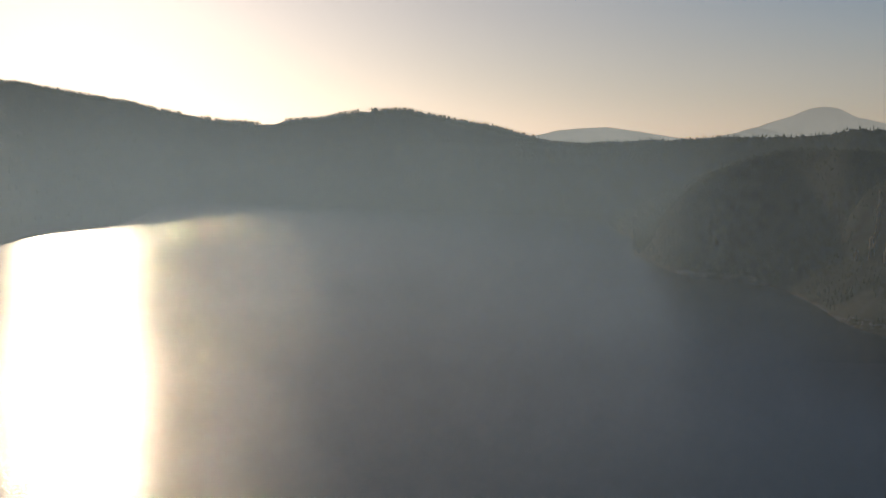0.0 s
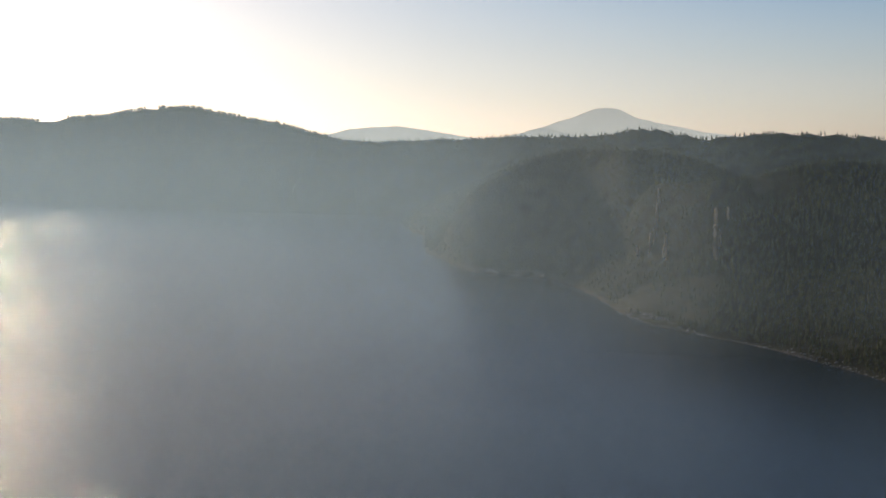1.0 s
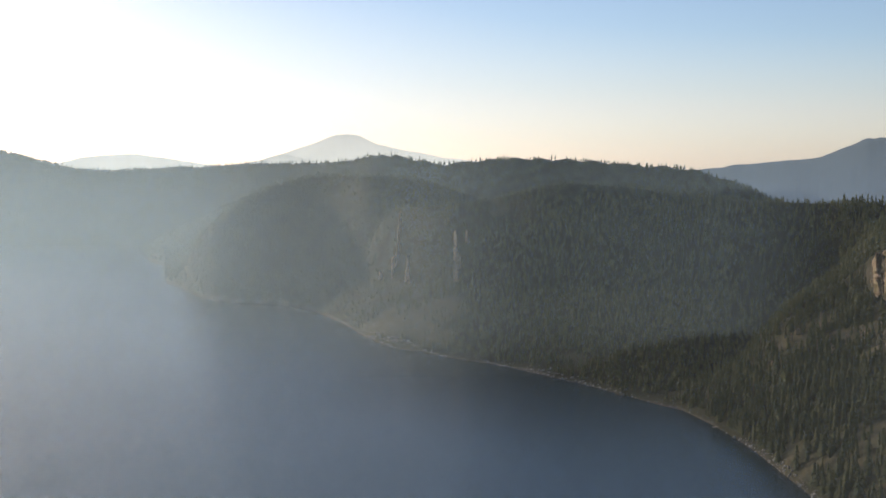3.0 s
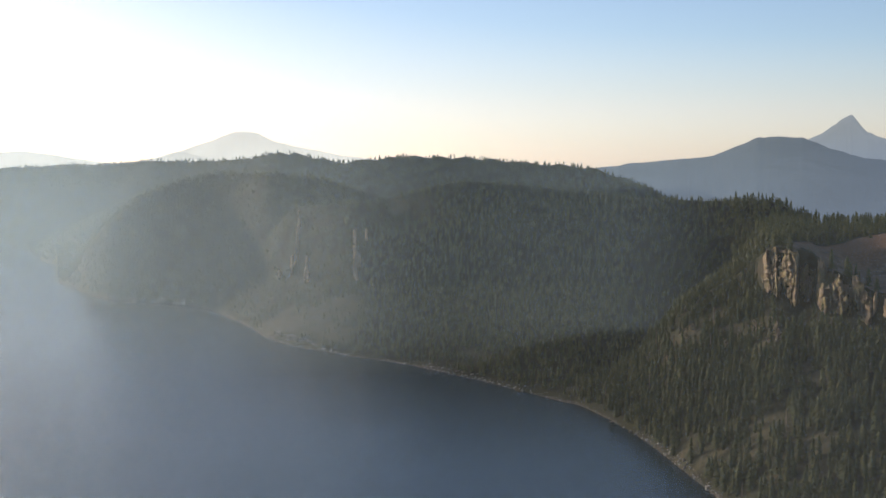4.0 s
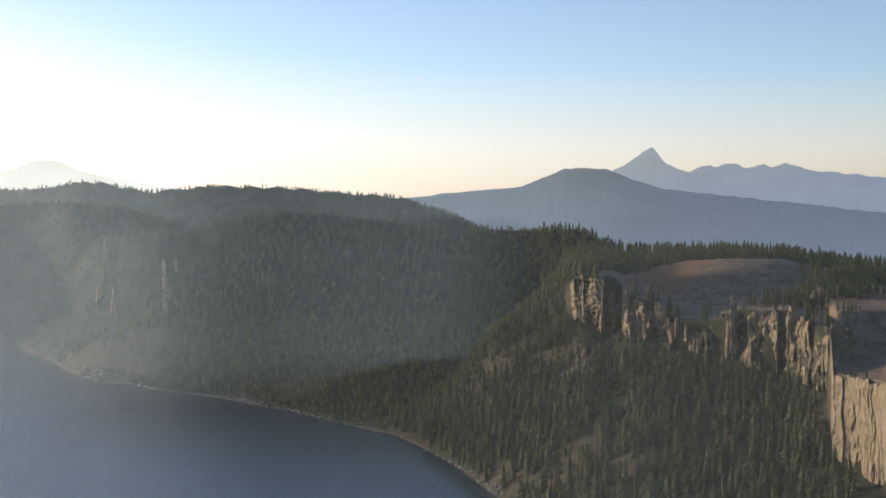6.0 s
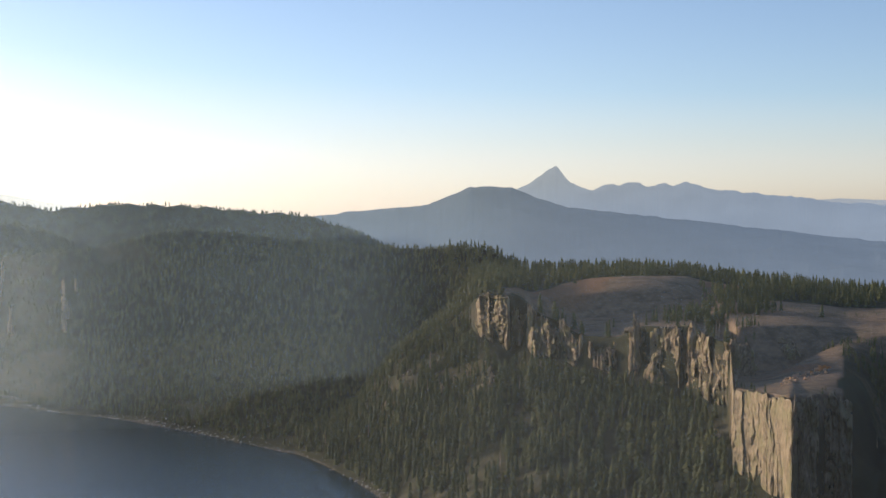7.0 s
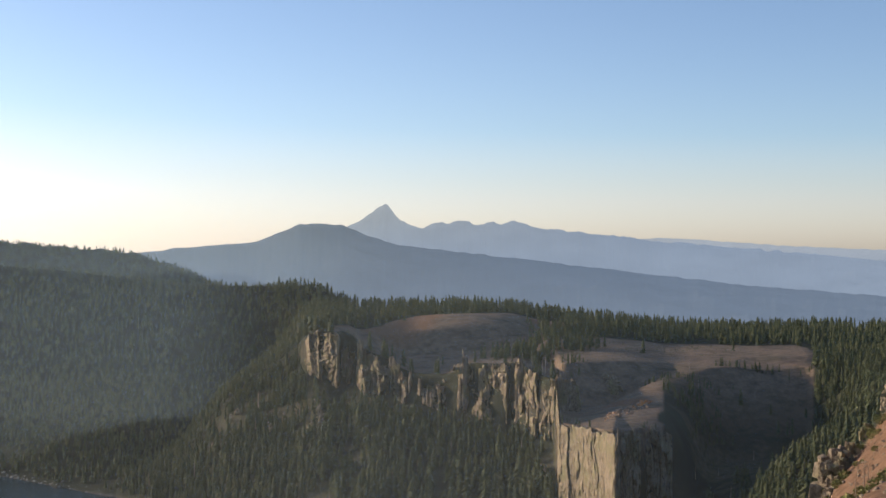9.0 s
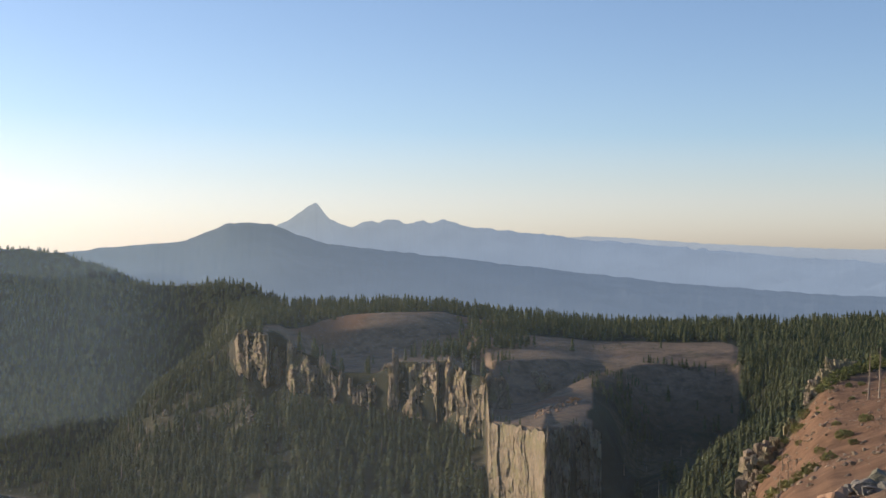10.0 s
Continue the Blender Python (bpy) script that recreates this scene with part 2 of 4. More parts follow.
WEST_HILLS = hill((-62, 1500, -5, 4.0, 4300), (-50, 2205, -4, 2.65, 4760), (-48.4, 2490, -4, 2.4, 4770), (-46.8, 2590, -4, 2.15, 4780), (-45.1, 2740, -4, 1.83, 4780), (-44.1, 2830, -4, 1.66, 4780),
                  (-43.3, 3400, -4, 1.49, 4760), (-42.5, 4100, -4, 1.3, 4750), (-41, 3900, -4, 1.05, 4740), (-38.4, 3700, -4, 0.7, 4700), (-37.2, 3560, -4, 0.93, 4650),
                  (-36, 3450, -4, 1.03, 4600), (-32.7, 3300, -4, 1.51, 4500), (-29, 3200, -4, 0.87, 4450), (-26, 3200, -4, 0.15, 4400), (-20, 3300, -4, -1.0, 4400), back=110)
WEST_RIM = hill((-44, 3700, -4, -2.0, 3950), (-40, 3800, -4, -1.2, 4000), (-36, 3450, -4, -0.4, 3800), (-32, 3210, -4, -0.05, 3600), (-27.3, 3052, -4, -0.03, 3400), (-23, 2960, -4, -0.05, 3300),
                (-19.6, 2700, 0, 0.1, 3050), (-17.7, 2600, 0, 0.2, 2900), (-13.9, 2300, 0, 0.14, 2600), (-11.8, 2200, 0, 0.62, 2450),
                (-9.1, 2050, 0, 0.08, 2400), (-6, 2000, 0, 0.42, 2350), (-1.4, 1900, 20, 0.1, 2250), (2.5, 1900, 20, -0.22, 2200), (4.9, 1900, 20, -1.15, 2150), (8, 1900, 20, -2.6, 2100))
HEADLAND = hill((-22.8, 2700, -5, -3.95, 2725), (-22.5, 2600, -5, -3.75, 2650), (-22.2, 2390, -5, -3.5, 2560), (-21.5, 2310, -5, -3.05, 2560), (-20.8, 2190, -5, -2.6, 2560), (-18, 2150, -5, -1.4, 2500))


def cape(*rows):
    """A steep lake wall over a talus fan: rows of bearing, shore's distance, the wall's foot (elevation angle, metres behind the shore), the crest (elevation angle, metres behind the shore)."""
    return [(az, [(r, -5), crest(e1, r + d1), crest(e1 * 0.45 + e2 * 0.55, r + d1 * 0.55 + d2 * 0.45), crest(e2, r + d2), (r + d2 + 420, 30.0)]) for az, r, e1, d1, e2, d2 in rows]


CAPE = cape((-21.6, 1965, -5.2, 10, -5.22, 22), (-21.2, 1930, -5.1, 20, -5.05, 50), (-20.75, 1865, -5.05, 40, -4.7, 90), (-20.55, 1820, -4.9, 50, -4.0, 110), (-20.25, 1770, -4.7, 60, -3.35, 130),
            (-19.4, 1690, -4.6, 70, -2.45, 170), (-18.8, 1665, -4.5, 80, -1.95, 200), (-18, 1650, -4.4, 100, -1.4, 250), (-17.1, 1630, -4.3, 130, -0.95, 320), (-16, 1600, -4.4, 160, -0.6, 420), (-15, 1525, -4.6, 180, -0.4, 490),
            (-13.6, 1400, -5.0, 190, -0.35, 540), (-12.5, 1275, -5.2, 250, -0.45, 560), (-10.5, 1200, -5.3, 260, -0.5, 620), (-8, 1200, -5.3, 300, -1.2, 900))
DOME = cape((-13.0, 1330, -5.2, 230, -4.6, 280), (-12.2, 1255, -5.3, 240, -3.1, 340), (-11.3, 1217, -5.3, 240, -1.85, 380), (-9.8, 1180, -5.35, 215, -1.8, 345), (-8.4, 1140, -5.4, 210, -1.75, 350), (-7, 1112, -5.5, 215, -1.6, 370),
            (-6, 1094, -5.6, 215, -1.4, 385), (-5, 1070, -5.6, 220, -1.1, 400), (-3.5, 1030, -5.7, 230, -0.82, 430), (-1, 965, -5.8, 260, -0.95, 480), (1.5, 905, -5.8, 290, -1.3, 520), (4, 900, -5.6, 290, -1.55, 510),
            (6, 900, -5.4, 290, -1.68, 490), (10.5, 960, -5.4, 160, -1.75, 390), (11.5, 980, -5.2, 160, -2.4, 370), (14, 980, -5.2, 160, -3.4, 370), (18, 980, -6.5, 160, -6, 370))
BLUFF = [
    (-1.0, [(974, -4), (985, 2), (990, 3), (1010, 0), (1106, -6.6), (1204, -13.4), (1300, -20)]),
    (1.2, [(936, -4), (955, 5), (962, 6), (980, 3), (1086, -1.3), (1194, -5.7), (1300, -10)]),
    (3.0, [(868, -4), (925, 14), (932, 15), (990, 12), (1125, 8.0), (1265, 4.0), (1400, 0)]),
    (4.7, [(800, -4), (920, 31), (930, 33), (1010, 28), (1139, 22.1), (1271, 15.9), (1400, 10)]),
    (6.6, [(718, -4), (938, 70), (950, 73), (1020, 68), (1145, 58.8), (1275, 49.2), (1400, 40)]),
    (8.4, [(650, -4), (950, 85), (960, 89), (1020, 86), (1145, 84.0), (1275, 82.0), (1400, 80)]),
    (9.8, [(595, -4), (935, 93), (945, 107), (1020, 115), (1122, 116.0), (1228, 117.0), (1330, 118)]),
    (10.1, [(588, -4), (900, 92), (908, 119), (1000, 122), (1109, 120.7), (1221, 119.3), (1330, 118)]),
    (11.4, [(548, -4), (866, 83), (880, 119), (1000, 121), (1116, 119.3), (1234, 117.7), (1350, 116)]),
    (11.6, [(543, -4), (876, 83), (918, 117), (1000, 120), (1116, 118.7), (1234, 117.3), (1350, 116)]),
    (12.2, [(527, -4), (872, 86), (910, 115), (960, 119), (1089, 117.7), (1221, 116.3), (1350, 115)]),
    (12.45, [(521, -4), (850, 87), (862, 111), (930, 105), (960, 111.5), (1100, 116), (1350, 116)]),
    (13.8, [(490, -4), (828, 81), (842, 104), (963, 98), (995, 109.6), (1100, 116), (1350, 116)]),
    (14.6, [(470, -4), (812, 79.7), (827, 96.9), (965, 97.5), (998, 110.2), (1100, 116.5), (1350, 116)]),
    (16.4, [(430, -4), (785, 77), (800, 97.6), (968, 99), (1002, 112.6), (1100, 117.8), (1350, 117)]),
    (17.4, [(410, -4), (772, 77), (790, 107), (970, 99), (1005, 113.3), (1100, 119), (1350, 117)]),
]
BLOCK = [
    (17.4, [(410, -4), (772, 77), (790, 107), (970, 99), (1005, 113.3), (1100, 119), (1350, 117)]),
    (18.7, [(384, -4), (752, 75.2), (770, 107.9), (972, 99.5), (1008, 114), (1100, 119.8), (1350, 116)]),
    (19.15, [(375, -4), (744, 76), (762, 108.8), (972, 99), (1010, 113.4), (1100, 119.5), (1350, 115)]),
    (19.25, [(373, -4), (752, 76), (778, 108.5), (972, 99), (1010, 113), (1100, 119.2), (1350, 115)]),
    (19.6, [(366, -4), (748, 76.5), (772, 109), (970, 99), (1010, 111.5), (1100, 118), (1350, 115)]),
    (19.7, [(364, -4), (738, 77.5), (757, 111), (970, 99), (1010, 110.3), (1100, 117), (1350, 114)]),
    (20.3, [(352, -4), (706, 77.5), (728, 107.3), (940, 98), (985, 106.5), (1100, 113), (1350, 112)]),
    (21.4, [(330, -4), (668, 75), (690, 107.5), (735, 100), (790, 97), (860, 107), (1350, 109)]),
    (21.55, [(325, -4), (590, 60), (600, 96), (640, 93.5), (748, 87), (785, 107), (1350, 108)]),
    (22.4, [(315, -4), (575, 58), (584, 97), (645, 92.5), (750, 85), (788, 107.5), (1350, 106)]),
    (23.7, [(303, -4), (545, 56), (553, 99.5), (690, 93.5), (758, 85), (795, 108), (1350, 103)]),
    (24.1, [(300, -4), (532, 56), (540, 101), (705, 94.5), (765, 86), (798, 108), (1350, 102)]),
    (24.3, [(298, -4), (548, 54), (566, 98), (712, 95), (768, 87), (800, 108), (1350, 101)]),
    (25.0, [(294, -4), (552, 54), (574, 97.5), (740, 96), (775, 92), (806, 107), (1350, 100)]),
    (26.3, [(286, 5), (562, 52), (600, 95), (780, 100.5), (795, 99), (830, 104), (1350, 98)]),
    (27.0, [(280, 20), (548, 50), (622, 85), (786, 101.6), (797, 102), (850, 104), (1350, 97)]),
    (27.7, [(277, 28), (520, 52), (655, 71), (795, 102.6), (806, 103), (880, 104.5), (1350, 96.7)]),
    (28.4, [(273, 38), (465, 66), (692, 62), (802, 103.8), (817, 104.3), (900, 105), (1350, 96.3)]),
    (29.0, [(270, 45), (450, 74), (710, 62), (806, 104.4), (820, 104.8), (900, 105), (1350, 96)]),
    (30.1, [(265, 52), (450, 86), (712, 62), (815, 104.4), (828, 105), (900, 105), (1350, 96)]),
    (31.3, [(260, 60), (450, 98), (715, 62), (822, 105.2), (834, 106), (900, 106), (1350, 96)]),
    (32.5, [(252, 68), (450, 107), (718, 63), (828, 105.8), (840, 107), (900, 107), (1350, 98)]),
    (33.2, [(250, 70), (450, 111), (720, 66), (805, 105), (830, 105), (900, 105), (1350, 98)]),
    (34.2, [(245, 75), (445, 118), (700, 86), (803, 107), (830, 107), (900, 107), (1350, 98)]),
    (35.0, [(240, 80), (440, 124), (640, 106), (800, 108), (830, 108), (900, 108), (1350, 99)]),
    (39.0, [(260, 100), (430, 140), (640, 122), (800, 116), (830, 115), (900, 114), (1350, 103)]),
    (50.0, [(260, 100), (430, 150), (640, 132), (800, 120), (830, 119), (900, 118), (1350, 105)]),
]
SPUR = [
    (31.9, [(20, 120), (40, 100), (110, 60), (140, 40), (220, 0)]),
    (32.9, [(20, 173), (40, 169), (130, 147), (155, 142), (200, 100)]),
    (33.4, [(20, 174), (40, 171), (130, 152.5), (170, 149.5), (230, 118)]),
    (35.0, [(20, 175), (40, 172), (130, 156), (190, 152.6), (260, 125)]),
    (36.0, [(20, 175), (40, 172), (130, 158), (205, 157), (280, 130)]),
    (36.7, [(20, 175), (40, 172.3), (130, 159), (215, 159), (290, 135)]),
    (39.0, [(20, 176), (40, 172.7), (130, 161), (240, 159.5), (320, 140)]),
    (60.0, [(20, 177), (40, 176), (130, 170), (250, 168), (350, 150)]),
]


EDGE_AZ = [s[0] for s in BLUFF[:-1] + BLOCK]
EDGE_FOOT = [s[1][1][0] for s in BLUFF[:-1] + BLOCK]
EDGE_RIM = [s[1][2][0] for s in BLUFF[:-1] + BLOCK]


def land(x, y):
    """Height of the ground over the lake at (x, y)."""
    r = np.hypot(x, y)
    az = np.degrees(np.arctan2(x, y))
    wob = fbm(x, y, 120, 4, 3)
    rw = r * (1 + 0.004 * wob * np.clip((r - 200) / 300, 0, 1))
    rib = np.abs(vnoise(az / 0.55, r / 160, 5)) + 0.5 * np.abs(vnoise(az / 0.23, r / 90, 6))
    foot_r, rim_r = np.interp(az, EDGE_AZ, EDGE_FOOT), np.interp(az, EDGE_AZ, EDGE_RIM)
    wall = np.clip((r - foot_r + 22) / 18, 0, 1) * np.clip((rim_r + 22 - r) / 16, 0, 1)
    flutes = 4 * (rib - 0.35) * np.clip((az - 9.5) / 0.6, 0, 1) * np.clip((21.6 - az) / 0.3, 0.25, 1) * wall
    gullies = (16 * fbm(x, y, 210, 5, 7) + 12 * (np.abs(fbm(x + 0.5 * y, y, 120, 3, 8)) - 0.2)) * np.clip((az + 19.5) / 2.0, 0, 1)
    z = np.full(np.shape(r), -14.0)
    edge = np.interp(az, [-24, -20, -10, -5, 5, 10, 50], [3300, 2900, 2300, 1900, 1500, 1450, 1400])
    outer = np.where((az > -24) & (r > edge), 8 + 3 * fbm(x, y, 400, 3, 41), -14)
    z = np.maximum(z, outer)
    for stations, lo, hi, soft in ((WEST_HILLS, -62, -20, 0.5), (WEST_RIM, -44, 8, 0.5), (HEADLAND, -22.8, -17, 0.15), (CAPE, -21.6, -8, 0.2), (DOME, -13.0, 18, 0.3), (BLUFF, -1, 17.4, 0.3), (BLOCK, 17.4, 50, 0.1)):
        s = section(az, rw + flutes * (stations is BLUFF or stations is BLOCK) + gullies * (stations is CAPE or stations is DOME), stations, soft)
        z = np.maximum(z, np.where((az >= lo) & (az <= hi), s, -400))
    rough = np.clip((z + 2) / 25, 0, 1) * np.clip((r - 150) / 300, 0, 1)
    z = z + rough * (3.0 * fbm(x, y, 90, 5, 11) * np.clip(r / 1500, 0.5, 2.5))
    z = np.maximum(z, np.where(az > 31.5, section(az, r, SPUR, 0.2) + 0.9 * np.clip(r / 60, 0.2, 1) * fbm(x, y, 14, 5, 21) + 0.35 * fbm(x, y, 2.6, 3, 22), -400))
    foot = 178.3 - 0.9 * np.maximum(r - 3, 0)
    back = 178.3 - 0.06 * np.maximum(r - 3, 0) + 6 * fbm(x, y, 200, 4, 31) * np.clip(r / 100, 0, 1)
    w = np.clip((np.abs(az + 5) - 62) / 25, 0, 1)
    back = foot * (1 - w) + back * w
    z = z + 2.6 * fbm(x, y, 38, 4, 33) * np.clip((az - 25.5) / 1.5, 0, 1) * np.clip((r - 600) / 60, 0, 1) * np.clip((980 - r) / 60, 0, 1)
    z = z + 7.0 * np.exp(-((x - 305) / 42) ** 2 - ((y - 1005) / 60) ** 2) + 6.0 * np.exp(-((x - 432) / 34) ** 2 - ((y - 1035) / 50) ** 2)
    return np.maximum(z, np.maximum(back, -14))


def mesh_of(name, verts, faces):
    me = bpy.data.meshes.new(name)
    me.vertices.add(len(verts))
    me.vertices.foreach_set("co", np.ascontiguousarray(verts, dtype=np.float32).ravel())
    k = faces.shape[1]
    me.loops.add(faces.size)
    me.loops.foreach_set("vertex_index", faces.astype(np.int32).ravel())
    me.polygons.add(len(faces))
    me.polygons.foreach_set("loop_start", np.arange(0, faces.size, k, dtype=np.int32))
    me.polygons.foreach_set("loop_total", np.full(len(faces), k, dtype=np.int32))
    me.update(calc_edges=True)
    me.validate()
    return me


def bell(x, y, cx, cy, sx, sy, turn=0.0):
    """1 at (cx, cy), falling to 0.5 one radius out; turn in degrees clockwise from +y."""
    t = radians(turn)
    u, v = (x - cx) * math.cos(t) - (y - cy) * math.sin(t), (x - cx) * math.sin(t) + (y - cy) * math.cos(t)
    return 1.0 / (1.0 + ((u / sx) ** 2 + (v / sy) ** 2) ** 2)


GLADES = [  # bare pumice: centre, half widths, turn
        (235, 560, 40, 70, 10), (262, 600, 26, 46, 18), (335, 680, 20, 24, 35),
    (30, 40, 40, 40, 0), (0, 0, 55, 55, 0),
]
THIN = [  # half-bare slopes, with grass and scrub between the trees
    (84, 750, 16, 14, 0), (110, 716, 26, 16, 0), (122, 690, 24, 20, 0), (138, 645, 26, 20, 0), (155, 733, 20, 8, 60), (227, 600, 10, 28, 20), (200, 548, 16, 16, 0),
    (128, 900, 12, 10, 20), (104, 885, 9, 18, 8), (133, 862, 16, 6, 60), (150, 838, 8, 14, 12), (345, 590, 40, 50, 30), (-240, 1255, 62, 75, -10), (140, 800, 10, 12, 10), (-165, 1452, 34, 10, 75),
]
RUSTY = [(248, 985, 34, 50, 20), (285, 1035, 24, 40, 20), (400, 1040, 24, 36, 20), (285, 625, 16, 22, 25), (75, 95, 60, 90, 38), (420, 1095, 18, 26, 20)]
THICKETS = [(356, 920, 15, 75, 40), (392, 975, 24, 36, 30)]


def cover(x, y):
    """How bare and how rusty the ground is, 0 to 1; bare is cut in the hollow to paint its shade."""
    n = 0.35 * fbm(x, y, 40, 4, 51)
    bare = np.max([bell(x, y, *g) for g in GLADES], axis=0)
    r, az = np.hypot(x, y), np.degrees(np.arctan2(x, y))
    front = np.where(az < 26, np.interp(az, EDGE_AZ, EDGE_RIM) - 6, np.interp(az, [26, 26.8, 28, 29, 33], [620, 670, 680, 685, 690]))
    back = np.interp(az, [10.5, 12, 14, 17, 19.5, 21.3, 22.3, 24, 28, 32, 33.8], [930, 1010, 1090, 1160, 1200, 1190, 1060, 1050, 1055, 1050, 860])
    open_ = np.clip((r - front) / 25, 0, 1) * np.clip((back - r) / 30, 0, 1) * np.clip((az - 10.8) / 0.6, 0, 1) * np.clip((33.1 - az) / 0.6, 0, 1)
    bare = np.where((az < 26) & (az > 10) & (r < front), 0, bare)
    scree = np.clip((np.interp(az, [32.5, 33.5, 35, 37, 39, 45], [125, 165, 190, 206, 218, 235]) - r) / 12, 0, 1) * np.clip((az - 32.5) / 0.5, 0, 1)
    bare = np.maximum(np.maximum(bare, open_), 1.4 * scree)
    bare = np.clip((bare + n - 0.42) * 5, 0, 1)
    # Dark duff tone fills the hollow: its shade is painted into the ground colour.
    bare = bare * np.where((az > 26.3) & (r > 400), np.clip((r + 60 * n - 690) / 125, 0.1, 1), 1)
    thin = np.max([bell(x, y, *g) for g in THIN], axis=0)
    grassy = np.clip((thin + 2.6 * n + 0.5 * fbm(x, y, 9, 3, 57) - 0.45) * 2.2, 0, 1) * (1 - bare)
    rusty = np.clip((np.max([bell(x, y, *g) for g in RUSTY], axis=0) + 0.8 * n - 0.45) * 3, 0, 1)
    return bare, rusty * bare, grassy


azs = np.concatenate([np.arange(-180, -52, 2.0), np.arange(-52, -24, 0.3), np.arange(-24, 42, 0.13), np.arange(42, 180, 2.0)])
rings = np.concatenate([[0.0], np.geomspace(1.5, 80, 40), np.arange(82, 260, 2.5), np.arange(260, 450, 6.0), np.arange(450, 520, 3.5), np.arange(520, 960, 2.1), np.arange(960, 1000, 4.0), np.arange(1000, 1500, 6.0), np.arange(1500, 3600, 24.0), np.arange(3600, 4901, 30.0)])
AZ, RR = np.meshgrid(np.radians(azs), rings, indexing="ij")
X, Y = RR * np.sin(AZ), RR * np.cos(AZ)
Z = land(X, Y)
na, nr = X.shape
V = np.stack([X, Y, Z], -1).reshape(-1, 3)
i, j = np.meshgrid(np.arange(na), np.arange(nr - 1), indexing="ij")
i2 = (i + 1) % na
F = np.stack([i * nr + j, i * nr + j + 1, i2 * nr + j + 1, i2 * nr + j], -1).reshape(-1, 4)[:, ::-1]
ground = new("ground", mesh_of("ground", V, F))
ground.data.materials.append(M_GROUND)
ground.data.polygons.foreach_set("use_smooth", np.ones(len(F), dtype=bool))
bare, rusty, grassy = cover(X, Y)
beach = np.clip((1.3 + 2.4 * fbm(X, Y, 30, 4, 61) - Z) / 1.2, 0, 1)
for key, values in (("bare", bare), ("rusty", rusty), ("grassy", grassy), ("beach", beach)):
    ground.data.attributes.new(key, "FLOAT", "POINT").data.foreach_set("value", values.astype(np.float32).ravel())
tagged(ground, "steep forested caldera walls and bare pumice rim above the lake", "terrain", kind="structure")

bm = bmesh.new()
bmesh.ops.create_circle(bm, cap_ends=True, segments=96, radius=4850)
me = bpy.data.meshes.new("water")
bm.to_mesh(me)
lake = new("water", me)
me.materials.append(M_WATER)
tagged(lake, "calm dark blue lake water with fine ripples", "lake", kind="structure")

# ---- distance ----
def mountain(points, r, mat, label, jag, reach=650):
    """A far range: its crest as (bearing, elevation angle) pairs."""
    az = np.arange(points[0][0], points[-1][0], 0.06)
    el = np.interp(az, [p[0] for p in points], [p[1] for p in points])
    k = np.hanning(5)
    el = np.convolve(np.pad(el, 2, mode="edge"), k / k.sum(), mode="valid")
    z = EYE + r * np.tan(np.radians(el)) + jag * fbm(az * 40, az * 0 + r, 16, 4, 71)
    depth = np.linspace(0, 1, 16)
    rows = []
    for d in depth:
        rr = r - reach * (1 - d)
        hz = 8 + (z - 8) * d ** 1.3 + (1 - d) * d * 120 * fbm(az * 60, az * 0 + rr, 90, 4, 72)
        rows.append(np.stack([rr * np.sin(np.radians(az)), rr * np.cos(np.radians(az)), hz], -1))
    rows.append(np.stack([(r + 120) * np.sin(np.radians(az)), (r + 120) * np.cos(np.radians(az)), 15 + 0 * z], -1))
    v = np.array(rows)
    n, m = v.shape[:2]
    a, b = np.meshgrid(np.arange(n - 1), np.arange(m - 1), indexing="ij")
    f = np.stack([a * m + b, a * m + b + 1, (a + 1) * m + b + 1, (a + 1) * m + b], -1).reshape(-1, 4)
    ob = new("distant_mountain", mesh_of("distant_mountain", v.reshape(-1, 3), f))
    ob.data.materials.append(mat)
    ob.data.polygons.foreach_set("use_smooth", np.ones(len(f), dtype=bool))
    return tagged(ob, label, "mountain")


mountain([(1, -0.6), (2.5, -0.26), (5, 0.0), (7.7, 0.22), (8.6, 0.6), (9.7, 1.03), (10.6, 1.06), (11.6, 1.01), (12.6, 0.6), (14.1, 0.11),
          (19.7, -0.52), (29.9, -1.67), (36, -2.1), (42, -2.3), (50, -2.4)], 4000, M_CONE, "broad flat-topped cone beyond the rim, blue haze painted as glow", 4, 1700)
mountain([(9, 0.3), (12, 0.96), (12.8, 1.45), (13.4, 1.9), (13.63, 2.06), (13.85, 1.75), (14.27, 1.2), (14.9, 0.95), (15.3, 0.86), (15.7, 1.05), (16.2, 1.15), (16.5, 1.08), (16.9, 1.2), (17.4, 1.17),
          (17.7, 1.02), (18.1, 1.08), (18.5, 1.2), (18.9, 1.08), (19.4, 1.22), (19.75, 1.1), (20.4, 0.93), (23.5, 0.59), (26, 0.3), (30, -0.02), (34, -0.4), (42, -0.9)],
         4700, M_SPIRE, "sharp rocky peak and long ridge, pale blue haze painted as glow", 9)
mountain([(22, 0.1), (24.5, 0.38), (26, 0.44), (28, 0.36), (30, 0.2), (32.5, 0.06), (36, -0.08), (39, -0.16), (44, -0.3)], 4780, M_FAINT, "long low far ridge, pale haze painted on as glow", 4, 60)
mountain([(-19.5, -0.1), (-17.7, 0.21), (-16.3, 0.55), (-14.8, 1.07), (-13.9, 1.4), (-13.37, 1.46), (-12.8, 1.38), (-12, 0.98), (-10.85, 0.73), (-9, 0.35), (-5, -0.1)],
         4700, M_WEST, "broad far mountain, bright haze painted on as glow", 3)
